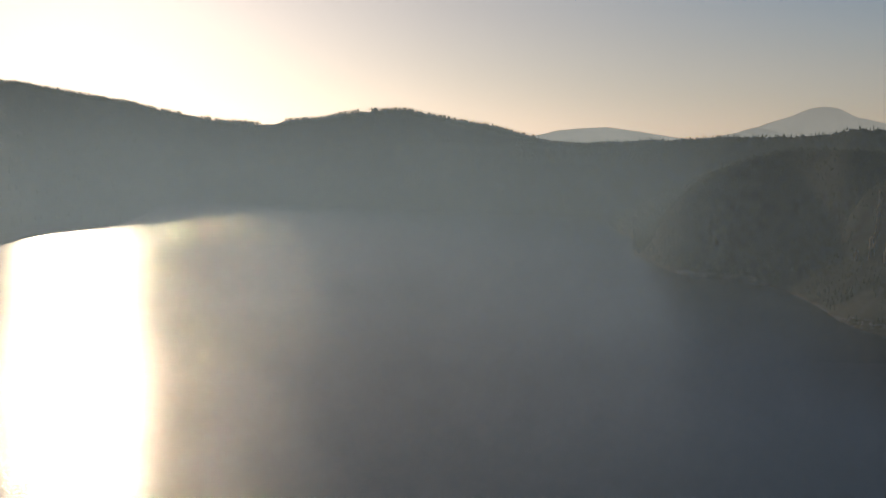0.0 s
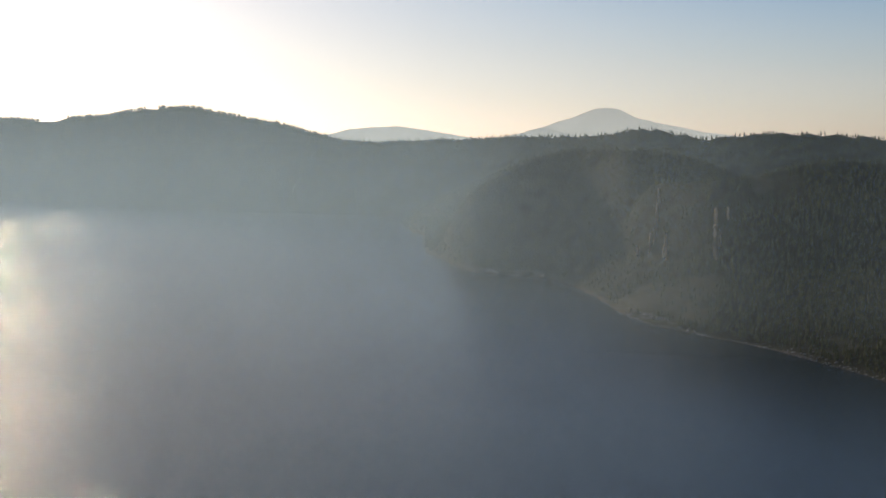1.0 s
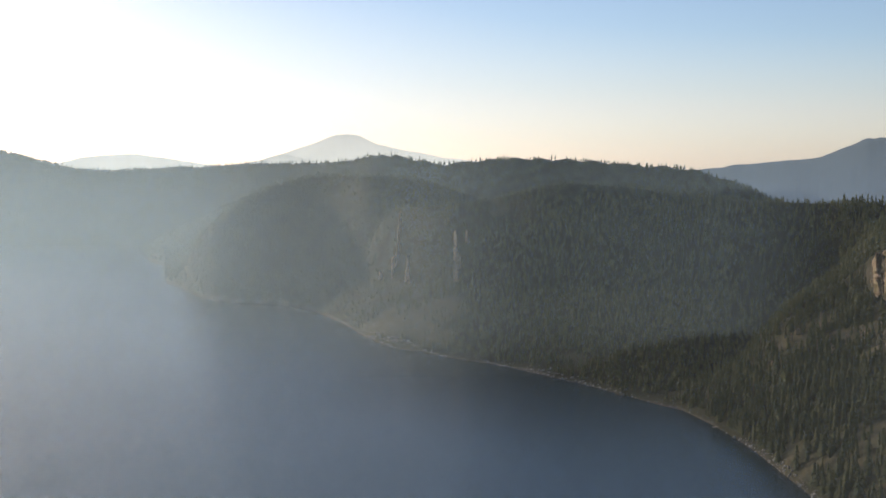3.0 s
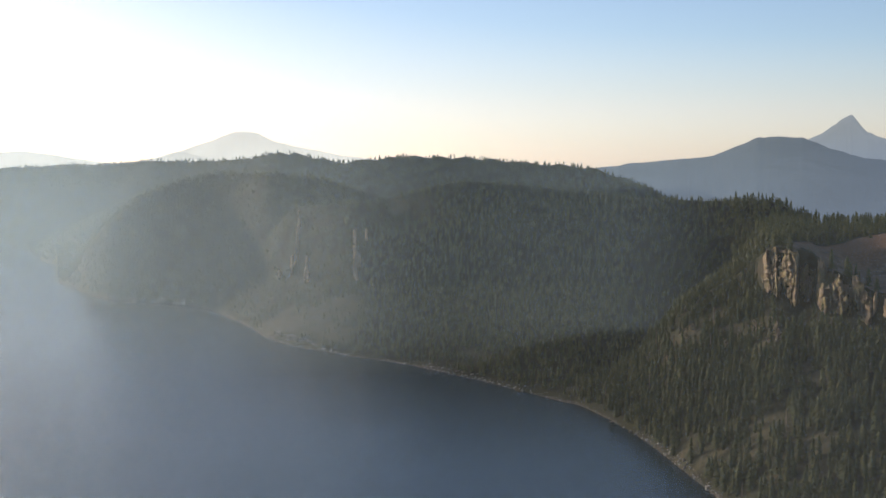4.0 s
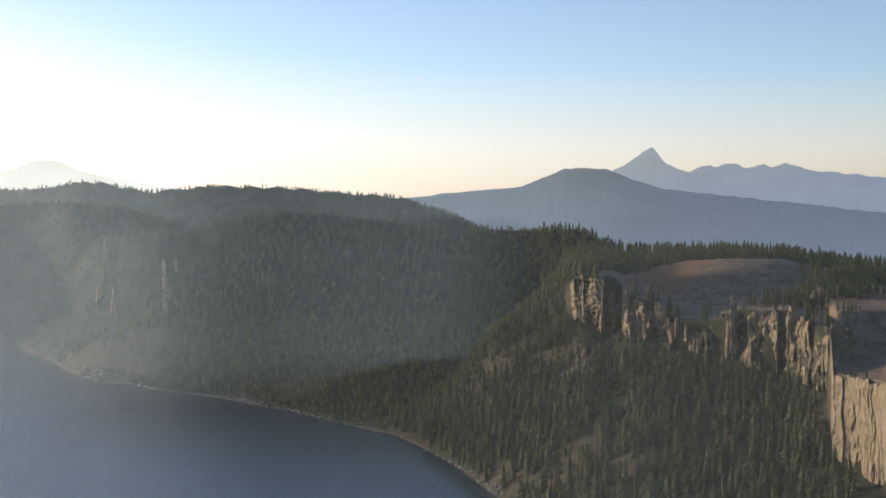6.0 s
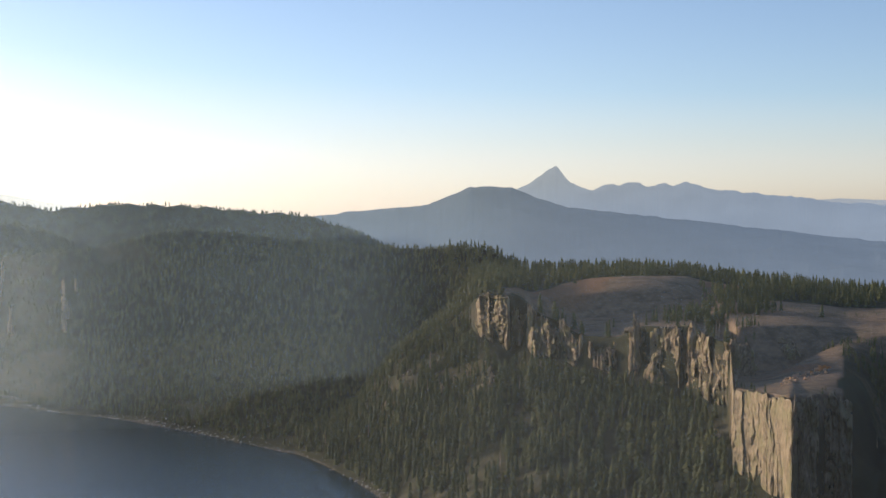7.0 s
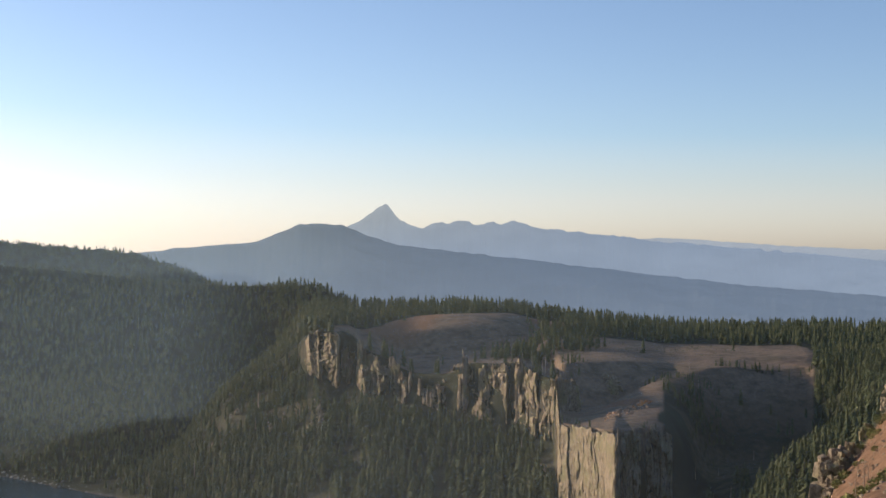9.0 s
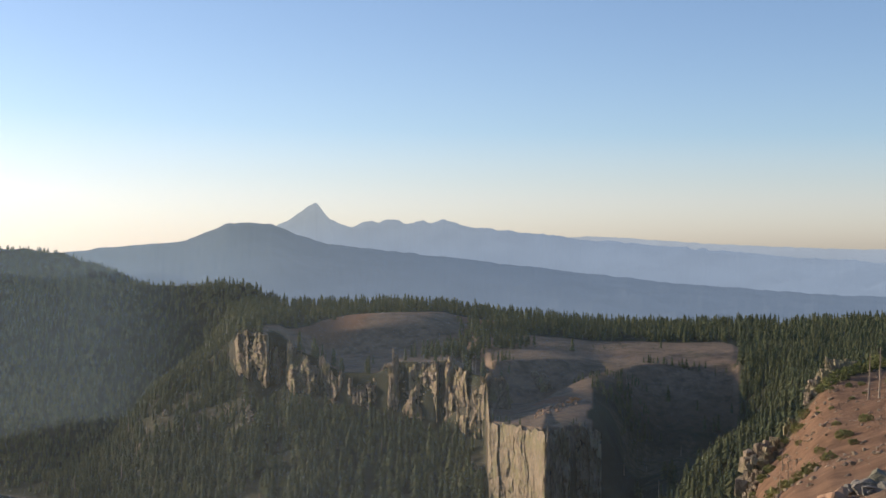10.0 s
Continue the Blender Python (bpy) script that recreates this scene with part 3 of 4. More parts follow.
mountain([(-18.2, 0.0), (-17.3, 0.2), (-16.6, 0.5), (-16.3, 0.58), (-15.9, 0.5), (-15.0, 0.25), (-14, 0.05)], 4550, M_WEST_NEAR, "small rounded peak before the far mountain, bright haze painted as glow", 3, 500)
mountain([(-27, 0.0), (-25.2, 0.45), (-24.3, 0.52), (-22.9, 0.62), (-22.2, 0.5), (-21, 0.35), (-19, 0.0)], 4600, M_WEST, "low far range, bright haze painted on as glow", 4)

# ---- haze ----
def haze(r, hi, share, ramp_up):
    """A curtain of haze r metres off, up to the bearing hi, where it thins out over 6 degrees; it gathers over the lowest ramp_up metres and thins out high up."""
    az, z = np.arange(-80, hi + 0.1, 0.5), np.array([0.2, 5, 10, 20, 30, 45, 60, 80, 100, 120, 160, 200, 240, 300, 360, 430])
    A, Zz = np.meshgrid(np.radians(az), z, indexing="xy")
    v = np.stack([r * np.sin(A), r * np.cos(A), Zz], -1)
    ends = np.clip((hi - az) / 6, 0, 1)[None] * np.clip((az + 80) / 6, 0, 1)[None]
    # Thickened sunward to imitate glare, and before the bluff to lift its darks.
    ends = ends * ends * (3 - 2 * ends) * np.interp(az, [-80, -45, -30, -15, -4, 4, 13, 20, 30], [2.4, 2.4, 2.0, 1.3, 0.85, 1.05, 1.6, 1.5, 0.9])[None]
    tall = np.clip(Zz / ramp_up, 0.0, 1) * np.clip((310 - Zz) / 170, 0, 1)
    n, m = A.shape
    a, b = np.meshgrid(np.arange(n - 1), np.arange(m - 1), indexing="ij")
    f = np.stack([a * m + b, a * m + b + 1, (a + 1) * m + b + 1, (a + 1) * m + b], -1).reshape(-1, 4)
    ob = new("haze", mesh_of("haze", v.reshape(-1, 3), f))
    ob.data.materials.append(M_HAZE if r < 800 else M_BLUE_HAZE)
    ob.data.attributes.new("share", "FLOAT", "POINT").data.foreach_set("value", (share * ends * tall).astype(np.float32).ravel())
    return tagged(ob, "thin sunlit smoke haze over the lake, thickened to imitate glare", "haze", kind="structure")


CURTAINS = ((330, 52, 0.031), (560, -4, 0.026), (860, -5, 0.033), (1060, 9, 0.062), (1380, -15, 0.04), (1720, -16, 0.03), (2060, 14, 0.05))
for (r, hi, share), (r2, _, _) in zip(CURTAINS, CURTAINS[1:] + ((2900, 0, 0),)):
    haze(r, hi, share, 180 * (1 - r / r2))

# ---- trees ----
rng = np.random.default_rng(7)


def conifer(tiers, boughs, seed, slim=1.0, ragged=1.0):
    """A spired fir of height 1: drooping boughs in tiers, each a folded leaf of two triangles."""
    g = np.random.default_rng(seed)
    v, f = [], []
    for t in range(tiers):
        h = 0.08 + 0.86 * t / tiers
        R = 0.21 * slim * (1 - h) ** 0.7 + 0.014
        for b in range(boughs):
            if g.random() < 0.1 * ragged:
                continue
            a = 2 * math.pi * (b + 0.5 * (t % 2)) / boughs + g.normal(0, 0.25)
            rr = R * (1 + ragged * g.normal(0, 0.22))
            hh = h + g.normal(0, 0.012)
            half = 2.6 / boughs
            k = len(v)
            top = hh + 1.1 / tiers
            v += [(0, 0, top), (0.72 * rr * math.cos(a - half), 0.72 * rr * math.sin(a - half), hh + 0.01),
                  (rr * math.cos(a), rr * math.sin(a), hh - 0.025), (0.72 * rr * math.cos(a + half), 0.72 * rr * math.sin(a + half), hh + 0.01)]
            f += [(k, k + 1, k + 2), (k, k + 2, k + 3)]
    k = len(v)
    v += [(0.01, 0, 0.9), (-0.006, 0.009, 0.9), (-0.006, -0.009, 0.9), (0, 0, 1.0)]
    f += [(k, k + 1, k + 3), (k + 1, k + 2, k + 3), (k + 2, k, k + 3)]
    return np.array(v), np.array(f)


def scatter(templates, pts, heights, widths, name, mat, label, category):
    """Many repeats of the templates joined into one mesh of uncounted things."""
    vs, fs, off = [], [], 0
    turn = rng.uniform(0, 2 * math.pi, len(pts))
    which = rng.integers(0, len(templates), len(pts))
    for k, (tv, tf) in enumerate(templates):
        sel = which == k
        n = sel.sum()
        if not n:
            continue
        c, s_ = np.cos(turn[sel])[:, None], np.sin(turn[sel])[:, None]
        h, w = heights[sel][:, None], widths[sel][:, None]
        x = (tv[:, 0] * c - tv[:, 1] * s_) * h * w + pts[sel][:, 0:1]
        y = (tv[:, 0] * s_ + tv[:, 1] * c) * h * w + pts[sel][:, 1:2]
        z = tv[:, 2] * h + pts[sel][:, 2:3]
        vs.append(np.stack([x, y, z], -1).reshape(-1, 3))
        fs.append((tf[None] + (np.arange(n) * len(tv))[:, None, None] + off).reshape(-1, 3))
        off += n * len(tv)
    ob = new(name, mesh_of(name, np.concatenate(vs), np.concatenate(fs)))
    ob.data.materials.append(mat)
    return tagged(ob, label, category, kind="stuff")


def spots(n, az0, az1, r0, r1):
    """Random places in a sector, even by area."""
    az = np.radians(rng.uniform(az0, az1, n))
    r = np.sqrt(rng.uniform(r0 ** 2, r1 ** 2, n))
    return r * np.sin(az), r * np.cos(az)


def grade(x, y, d=4.0):
    gx, gy = land(x + d, y) - land(x - d, y), land(x, y + d) - land(x, y - d)
    return np.hypot(gx, gy) / (2 * d)


def stand(n, az0, az1, r0, r1, clump, thin, steep=1.0, seed=80):
    """Places for trees: not on bare ground, cliffs or the beach; clump: patch size, thin: share left out."""
    x, y = spots(n, az0, az1, r0, r1)
    z = land(x, y)
    reach = np.where(np.hypot(x, y) > 1400, 13.0, 2.0) / np.hypot(x, y)
    low = np.min([z, land(x * (1 + reach), y * (1 + reach)), land(x * (1 - reach), y * (1 - reach))], axis=0)
    z = np.maximum(low, z - 2.2)
    bare, _, grassy = cover(x, y)
    thicket = np.max([bell(x, y, *t) for t in THICKETS], axis=0)
    patch = fbm(x, y, clump, 3, seed) * 0.9 + 0.5
    ok = (z > 2.2) & (grade(x, y) < steep) & (patch > thin + 0.25 * rng.normal(0, 1, n))
    rr, aa = np.hypot(x, y), np.degrees(np.arctan2(x, y))
    hollow = (aa > 26) & (aa < np.where(rr > 690, 33.0, 32.6) + 0.6 * fbm(x, y, 30, 2, 90)) & (rr > 500 + 40 * (aa - 31)) & (rr < 840)
    wall = (aa > 9.8) & (aa < 21.5) & (rr > np.interp(aa, EDGE_AZ, EDGE_FOOT) - 24) & (rr < np.interp(aa, EDGE_AZ, EDGE_RIM) + 3)
    ok &= ~wall
    ok &= ~hollow | (rng.random(n) < 0.12)
    ok &= (rng.random(n) > np.maximum(0.996 * bare, 0.86 * grassy)) | (thicket > rng.uniform(0.45, 0.8, n))
    return np.stack([x, y, z - 0.3], -1)[ok]


FINE = [conifer(9, 6, s, sl) for s, sl in ((1, 1.0), (2, 0.8), (3, 1.15), (4, 0.7), (5, 0.95))]
MIDDLE = [conifer(6, 5, s, sl) for s, sl in ((11, 1.0), (12, 0.8), (13, 1.15), (14, 0.9))]
FAR = [conifer(5, 4, s, sl) for s, sl in ((15, 1.0), (16, 0.8), (17, 1.15), (18, 0.9))]
COARSE = [conifer(3, 4, s, sl, 0.6) for s, sl in ((21, 1.0), (22, 0.85), (23, 1.2))]


def heights_of(n, lo, hi):
    return lo + (hi - lo) * rng.beta(1.6, 2.0, n)


def wood(templates, pts, lo, hi, label, wide=1.0):
    return scatter(templates, pts, heights_of(len(pts), lo, hi), wide * rng.uniform(0.8, 1.3, len(pts)), "conifer_forest", M_NEEDLES, label, "forest")


wood(FINE, stand(6400, -1, 22.5, 480, 905, 30, 0.36, 1.5, 81), 7, 17, "fir forest on the steep slope below the cliffs")
wood(MIDDLE, stand(6000, 8.5, 42, 880, 1390, 45, 0.2, 0.8, 82), 6.5, 15, "dark fir forest along the plateau skyline")
wood(FINE, stand(2200, 1.5, 10, 760, 1000, 40, 0.25, 4.0, 95), 5, 11, "fir trees down the rocky ridge to the shore")
wood(FINE, stand(1500, 28.5, 37, 330, 530, 40, 0.0, 4.0, 96), 6, 12, "fir trees on the ridge before the hollow")


def grove(cx, cy, along, across, turn, n, lo, hi, label):
    """A band of trees: centre, half length and half width, bearing of its length."""
    u, v = rng.normal(0, 0.5 * along, n), rng.normal(0, 0.5 * across, n)
    t = radians(turn)
    x, y = cx + u * math.sin(t) + v * math.cos(t), cy + u * math.cos(t) - v * math.sin(t)
    return wood(FINE, np.stack([x, y, land(x, y) - 0.3], -1), lo, hi, label)


grove(356, 920, 70, 14, 40, 120, 5, 12, "band of firs across the pumice plateau")
grove(395, 985, 45, 26, 30, 70, 6, 13, "firs at the edge of the pumice plateau")
grove(318, 830, 42, 20, 70, 110, 7, 15, "dense firs between the pumice dome and the open plateau")
grove(412, 704, 34, 8, 118, 32, 2.5, 7.5, "low firs along the rim of the hollow")
grove(355, 690, 26, 12, 100, 34, 2.5, 6, "low firs on the shoulder above the hollow")
grove(298, 735, 30, 9, 25, 34, 2.5, 6, "low firs in the dip behind the buttress")
grove(118, 700, 60, 40, 60, 160, 0.7, 2.4, "low scrub firs on the grassy clearing above the shore")
grove(135, 850, 40, 50, 20, 120, 0.8, 3.0, "low scrub firs on the rocky ridge")
grove(336, 640, 44, 16, 30, 80, 3, 8.5, "low firs on the buttress's shaded side")
grove(330, 830, 90, 70, 30, 190, 0.6, 2.4, "dwarf firs scattered over the pumice")
grove(420, 850, 100, 60, 60, 190, 0.6, 2.4, "dwarf firs scattered on the open plateau")
faz = rng.uniform(11.4, 21.4, 420)
fr = np.interp(faz, EDGE_AZ, EDGE_FOOT) - 27 - 34 * rng.random(420)
fx, fy = fr * np.sin(np.radians(faz)), fr * np.cos(np.radians(faz))
keep = fbm(fx, fy, 22, 3, 97) > -0.1
wood(FINE, np.stack([fx, fy, land(fx, fy) - 0.6], -1)[keep], 4.5, 9.5, "firs crowding the foot of the cliffs")
faz = rng.uniform(10, 26, 50)
fr = np.interp(faz, EDGE_AZ, EDGE_RIM) + 2 + 14 * rng.random(50) ** 2
fx, fy = fr * np.sin(np.radians(faz)), fr * np.cos(np.radians(faz))
wood(FINE, np.stack([fx, fy, land(fx, fy) - 0.3], -1), 1.2, 4.5, "stunted firs on the cliffs' rim")
wood(FINE, stand(700, 32.8, 36, 600, 860, 40, 0.0, 4.0, 98), 5, 11, "fir trees down the hollow's steep side")
wood(FINE, stand(3400, 28, 42, 480, 900, 50, 0.2, 0.9, 83), 6, 13, "fir trees round the shaded hollow")
wood(COARSE, stand(30000, -21, 12, 930, 2150, 70, 0.1, 3.0, 84), 4, 8.5, "hazy fir forest on the shaded cape", 1.15)
wood(FAR, stand(2600, -10, 4, 960, 1430, 70, -0.4, 3.0, 84), 5, 10, "hazy firs low on the shaded cape")
rim_pts = stand(42000, -27, 6, 2050, 3600, 150, 0.0, 2.5, 85)
rim_r = np.interp(np.degrees(np.arctan2(rim_pts[:, 0], rim_pts[:, 1])), [h[0] for h in WEST_RIM], [h[1][1][0] for h in WEST_RIM])
rim_pts = rim_pts[np.abs(np.hypot(rim_pts[:, 0], rim_pts[:, 1]) - rim_r + 15) < 95]
wood(COARSE, rim_pts, 5, 9.5, "far fir forest along the western rim", 1.3)
wood(COARSE, stand(5000, -22.6, -17.5, 1640, 2640, 60, -0.5, 9.0, 84), 5, 9, "hazy firs on the far tip of the cape", 1.4)
wood(COARSE, stand(3000, -52, -24, 2300, 4800, 250, 0.2, 1.5, 86), 9, 15, "distant fir forest on the hills across the lake")
haz = rng.uniform(-52, -26, 3200)
hr = np.interp(haz, [h[0] for h in WEST_HILLS], [h[1][1][0] for h in WEST_HILLS]) - 110 * rng.random(3200) ** 1.5 + 12
hx, hy = hr * np.sin(np.radians(haz)), hr * np.cos(np.radians(haz))
keep = fbm(hx, hy, 160, 3, 87) > -0.25
wood(COARSE, np.stack([hx, hy, land(hx, hy) - 3], -1)[keep], 9, 17, "distant firs along the crest of the western hills", 1.5)


# ---- parts ----
def part(name, mesh, parent, mat, m=None, label=""):
    ob = new(name, mesh)
    if not mesh.materials:
        mesh.materials.append(mat)
    ob.parent = parent
    if m is not None:
        ob.matrix_basis = m
    return tagged(ob, label) if label else ob


def at_ground(x, y, sink=0.0):
    return float(land(np.array([x]), np.array([y]))[0]) - sink


def polar(az, r):
    return r * math.sin(radians(az)), r * math.cos(radians(az))


# ---- cliffs ----
def pillar_mesh(seed, sides=14, levels=13, lean=0.025):
    """A ragged rock pillar of width 1 and height 1, base at 0: fluted sides, ledges, a broken top."""
    g = np.random.default_rng(seed)
    flute = 1 + 0.3 * np.where(np.arange(sides) % 2 == 0, 1, -1) * g.uniform(0.3, 1.2, sides)
    drift = np.cumsum(g.normal(0, lean, (levels, 2)), axis=0)
    v = []
    for l in range(levels):
        h = l / (levels - 1)
        w = (1.1 - 0.22 * h) * (1 + g.normal(0, 0.1))
        for k in range(sides):
            a = 2 * math.pi * (k + 0.25 * math.sin(5 * k)) / sides
            q = 0.5 * w * flute[k] * (1 + g.normal(0, 0.19))
            z = h + (g.normal(0, 0.09) - 0.05 if l == levels - 1 else g.normal(0, 0.02))
            v.append((drift[l, 0] + q * math.cos(a), drift[l, 1] + q * math.sin(a), z))
    v.append((drift[-1, 0], drift[-1, 1], 0.97))
    f = []
    for l in range(levels - 1):
        for k in range(sides):
            a, b = l * sides + k, l * sides + (k + 1) % sides
            f += [(a, b, b + sides), (a, b + sides, a + sides)]
    top = (levels - 1) * sides
    f += [(top + k, top + (k + 1) % sides, len(v) - 1) for k in range(sides)]
    return mesh_of("rock_pillar", np.array(v), np.array(f))


PILLARS = [pillar_mesh(100 + k) for k in range(10)]
RIBS = [pillar_mesh(120 + k, 9, 7) for k in range(5)]


def cell_depth(s, size, seed):
    """Blocks along a wall, split by joints: the block's number, and its depth, mostly growing towards the next joint."""
    u = s / size + 0.4 * vnoise(s / (1.7 * size), s * 0 + 0.5, seed)
    k = np.floor(u)
    f = u - k
    return k, 0.8 * lattice(k, k * 0 + 1, seed) + (0.45 + 0.75 * lattice(k, k * 0 + 2, seed)) * (f - 0.5)


def face_mesh(stations, a0, a1, rough, jag, rise, drop, sheer):
    """A strip of cliff between two bearings: jointed columns, alcoves and ledges; rough and jag in metres, sheer 0 to 1."""
    az = np.arange(a0 - 0.04, a1 + 0.05, 0.02)
    b = [s[0] for s in stations]
    ln = lambda n, j: np.interp(az, b, [s[1][n][j] for s in stations])
    rb, zb, rt, zt = ln(1, 0), ln(1, 1), ln(2, 0), ln(2, 1)
    along = np.radians(az) * 760
    k6, _ = cell_depth(along, 6.5, 91)
    k2, _ = cell_depth(along, 2.3, 92)
    tall6, tall2 = lattice(k6, k6 * 0, 87), lattice(k2, k2 * 0, 86)
    top = zt + rise + jag * (0.9 * tall6 + 0.55 * tall2 + 0.3 * vnoise(along / 0.9, along * 0, 85))
    foot = zb - drop * (0.6 + 0.7 * tall6 + 0.35 * tall2) - 2
    rows = []
    levels = 60
    for k in range(levels + 2):
        h = min(k / (levels - 1), 1.0)
        z = foot + (top - foot) * h
        r = rb + (rt - rb) * (h ** (1 + sheer)) * (1 - 0.35 * sheer)
        a2 = along + 0.03 * (z - zb) + 1.3 * vnoise(along / 9, z / 13, 94) + 0.8 * vnoise(along / 2.5, z / 4, 84) + 0.35 * vnoise(along / 0.8, z / 1.2, 83)
        d = 0.0
        for size, amp, seed, ledge in ((15.0, 1.3, 90, 26.0), (6.2, 1.2, 95, 11.0), (2.7, 1.0, 96, 5.5), (1.3, 0.7, 97, 2.2)):
            cell, deep = cell_depth(a2, size, seed)
            shelf = np.floor(z / ledge + 3.1 * lattice(cell, cell * 0 + 5, seed))
            d = d + amp * (deep + 0.8 * lattice(cell, shelf, seed + 40))
        d = d + 0.7 * vnoise(a2 / 1.0, z / 1.5, 99) - 1.6 * np.clip((vnoise(a2 / 7, z / 15, 88) - 0.25) * 4, 0, 1)
        flare = 0.8 * np.clip(0.45 - h, 0, 1) * np.clip(vnoise(a2 / 5, a2 * 0 + 4.0, 82) + 0.4, 0, 1)
        r = r - 1.0 - 1.15 * rough * (d + 1.2 + 2.2 * flare) * (1 - 0.2 * h)
        if k >= levels:
            r = r + (5 if k == levels else 9)
            z = z - (0.3 if k == levels else 6)
        rows.append(np.stack([r * np.sin(np.radians(az)), r * np.cos(np.radians(az)), z], -1))
    v = np.array(rows)
    n, m = v.shape[:2]
    a, c = np.meshgrid(np.arange(n - 1), np.arange(m - 1), indexing="ij")
    f = np.stack([a * m + c, a * m + c + 1, (a + 1) * m + c + 1, (a + 1) * m + c], -1).reshape(-1, 4)
    return mesh_of("rock_face", v.reshape(-1, 3), f)


def cliff(label, stations, spans, spires=(), seed=0, mat=None):
    """A cliff along the landform's rim, one face after another: (from, to, rough, jag, rise, drop, sheer);
    free-standing spires: (bearing, distance, width, foot's height, top's height)."""
    g = np.random.default_rng(seed)
    thing = tagged(new("cliff"), label, "cliff")
    for span in spans:
        part("rock_face", face_mesh(stations, *span), thing, mat or M_ROCK)
    for az, r, w, z0, z1 in spires:
        x, y = polar(az, r)
        part("rock_spire", PILLARS[g.integers(0, len(PILLARS))], thing, M_ROCK,
             Matrix.LocRotScale((x, y, z0), Euler((0, 0, g.uniform(0, 6.28))), (w, w * g.uniform(0.7, 1.3), z1 - z0)))
    return thing


cliff("sunlit tan cliff of broken rock ribs above the firs", BLUFF,
      [(9.85, 10.5, 2.0, 2.0, 0, 4, 0.5), (10.5, 11.42, 2.4, 1.8, 0.5, 6, 0.8), (11.42, 12.35, 1.8, 2.2, -2, 2, 0.0), (12.35, 13.15, 2.3, 4.0, 0, 4, 0.6), (13.15, 14.55, 2.4, 3.2, -0.5, 11, 0.8),
       (14.55, 15.6, 2.4, 4.5, -2, 9, 0.3), (15.6, 17.0, 2.6, 4.5, -1, 13, 0.2), (17.0, 17.45, 2.4, 3, 0, 12, 0.5)],
      [(12.5, 852, 2.6, 78, 113), (14.74, 815, 2.6, 73, 98), (17.3, 776, 4.6, 70, 111.5), (17.1, 778, 3.4, 66, 104), (11.75, 880, 5, 84, 109), (12.12, 884, 4.5, 84, 106), (11.95, 874, 4, 80, 99)], 221)
cliff("sunlit tan cliff of tall rock ribs along the plateau edge", BLOCK,
      [(17.45, 17.9, 2.2, 4, -3, 6, 0.2), (17.9, 19.15, 1.7, 2.4, 0, 12, 0.4), (19.15, 19.7, 1.0, 1.5, -1, 2, 0.2), (19.7, 20.5, 2.8, 3.0, 0.5, 12, 0.4), (20.5, 21.5, 2.8, 2.6, 0, 13, 0.3)],
      [(19.72, 742, 4.2, 69, 112), (21.62, 694, 6, 85, 107.3), (21.85, 698, 6.5, 85, 106.2), (22.1, 702, 6, 85, 105.1), (22.28, 706, 4, 85, 102.1)], 222)
cliff("massive tan rock buttress with a flat sunlit face", BLOCK,
      [(21.55, 22.95, 0.55, 1.0, 0, 6, 0.9), (22.95, 24.1, 0.38, 0.9, -0.5, 6, 0.9), (24.1, 25.2, 3.2, 1.8, -0.5, 6, 0.3), (25.2, 26.6, 3.6, 2.6, -1, 6, 0.1)],
      [(24.15, 535, 2.6, 40, 97), (24.6, 545, 4.5, 38, 92)], 223, M_BLOCK)


def boulder_mesh(seed):
    g = np.random.default_rng(seed)
    bm = bmesh.new()
    for p in g.normal(0, 1, (13, 3)):
        p = p / max(abs(p)) * 0.5 * g.uniform(0.75, 1.0)
        bm.verts.new(p)
    hull = bmesh.ops.convex_hull(bm, input=bm.verts)
    bmesh.ops.delete(bm, geom=list(set(hull["geom_interior"])), context="VERTS")
    me = bpy.data.meshes.new("boulder")
    bm.to_mesh(me)
    bm.free()
    return me


def rugged_mesh(seed, level=3):
    """A close-by rock: a faceted block with chipped edges and a pitted skin, width 1."""
    g = np.random.default_rng(seed)
    bm = bmesh.new()
    bmesh.ops.create_icosphere(bm, subdivisions=level, radius=0.62)
    cuts = g.normal(0, 1, (16, 3))
    cuts /= np.linalg.norm(cuts, axis=1)[:, None]
    depth = g.uniform(0.28, 0.46, 16)
    for v in bm.verts:
        p = np.array(v.co)
        for c, d in zip(cuts, depth):
            p = p - c * max(0.0, p @ c - d)
        v.co = p * (1 + g.normal(0, 0.035))
    me = bpy.data.meshes.new("boulder")
    bm.to_mesh(me)
    bm.free()
    return me


def crag_mesh(seed):
    """An angular block of broken bedrock, width 1."""
    g = np.random.default_rng(seed)
    bm = bmesh.new()
    for p in itertools.product((-0.5, 0.5), repeat=3):
        bm.verts.new(np.array(p) * g.uniform(0.62, 1.0, 3) + g.normal(0, 0.05, 3))
        bm.verts.new(np.array(p) * g.uniform(0.5, 1.0, 3))
    hull = bmesh.ops.convex_hull(bm, input=bm.verts)
    bmesh.ops.delete(bm, geom=list(set(hull["geom_interior"])), context="VERTS")
    me = bpy.data.meshes.new("rock")
    bm.to_mesh(me)
    bm.free()
    return me


BLOCKS = [crag_mesh(280 + k) for k in range(8)]


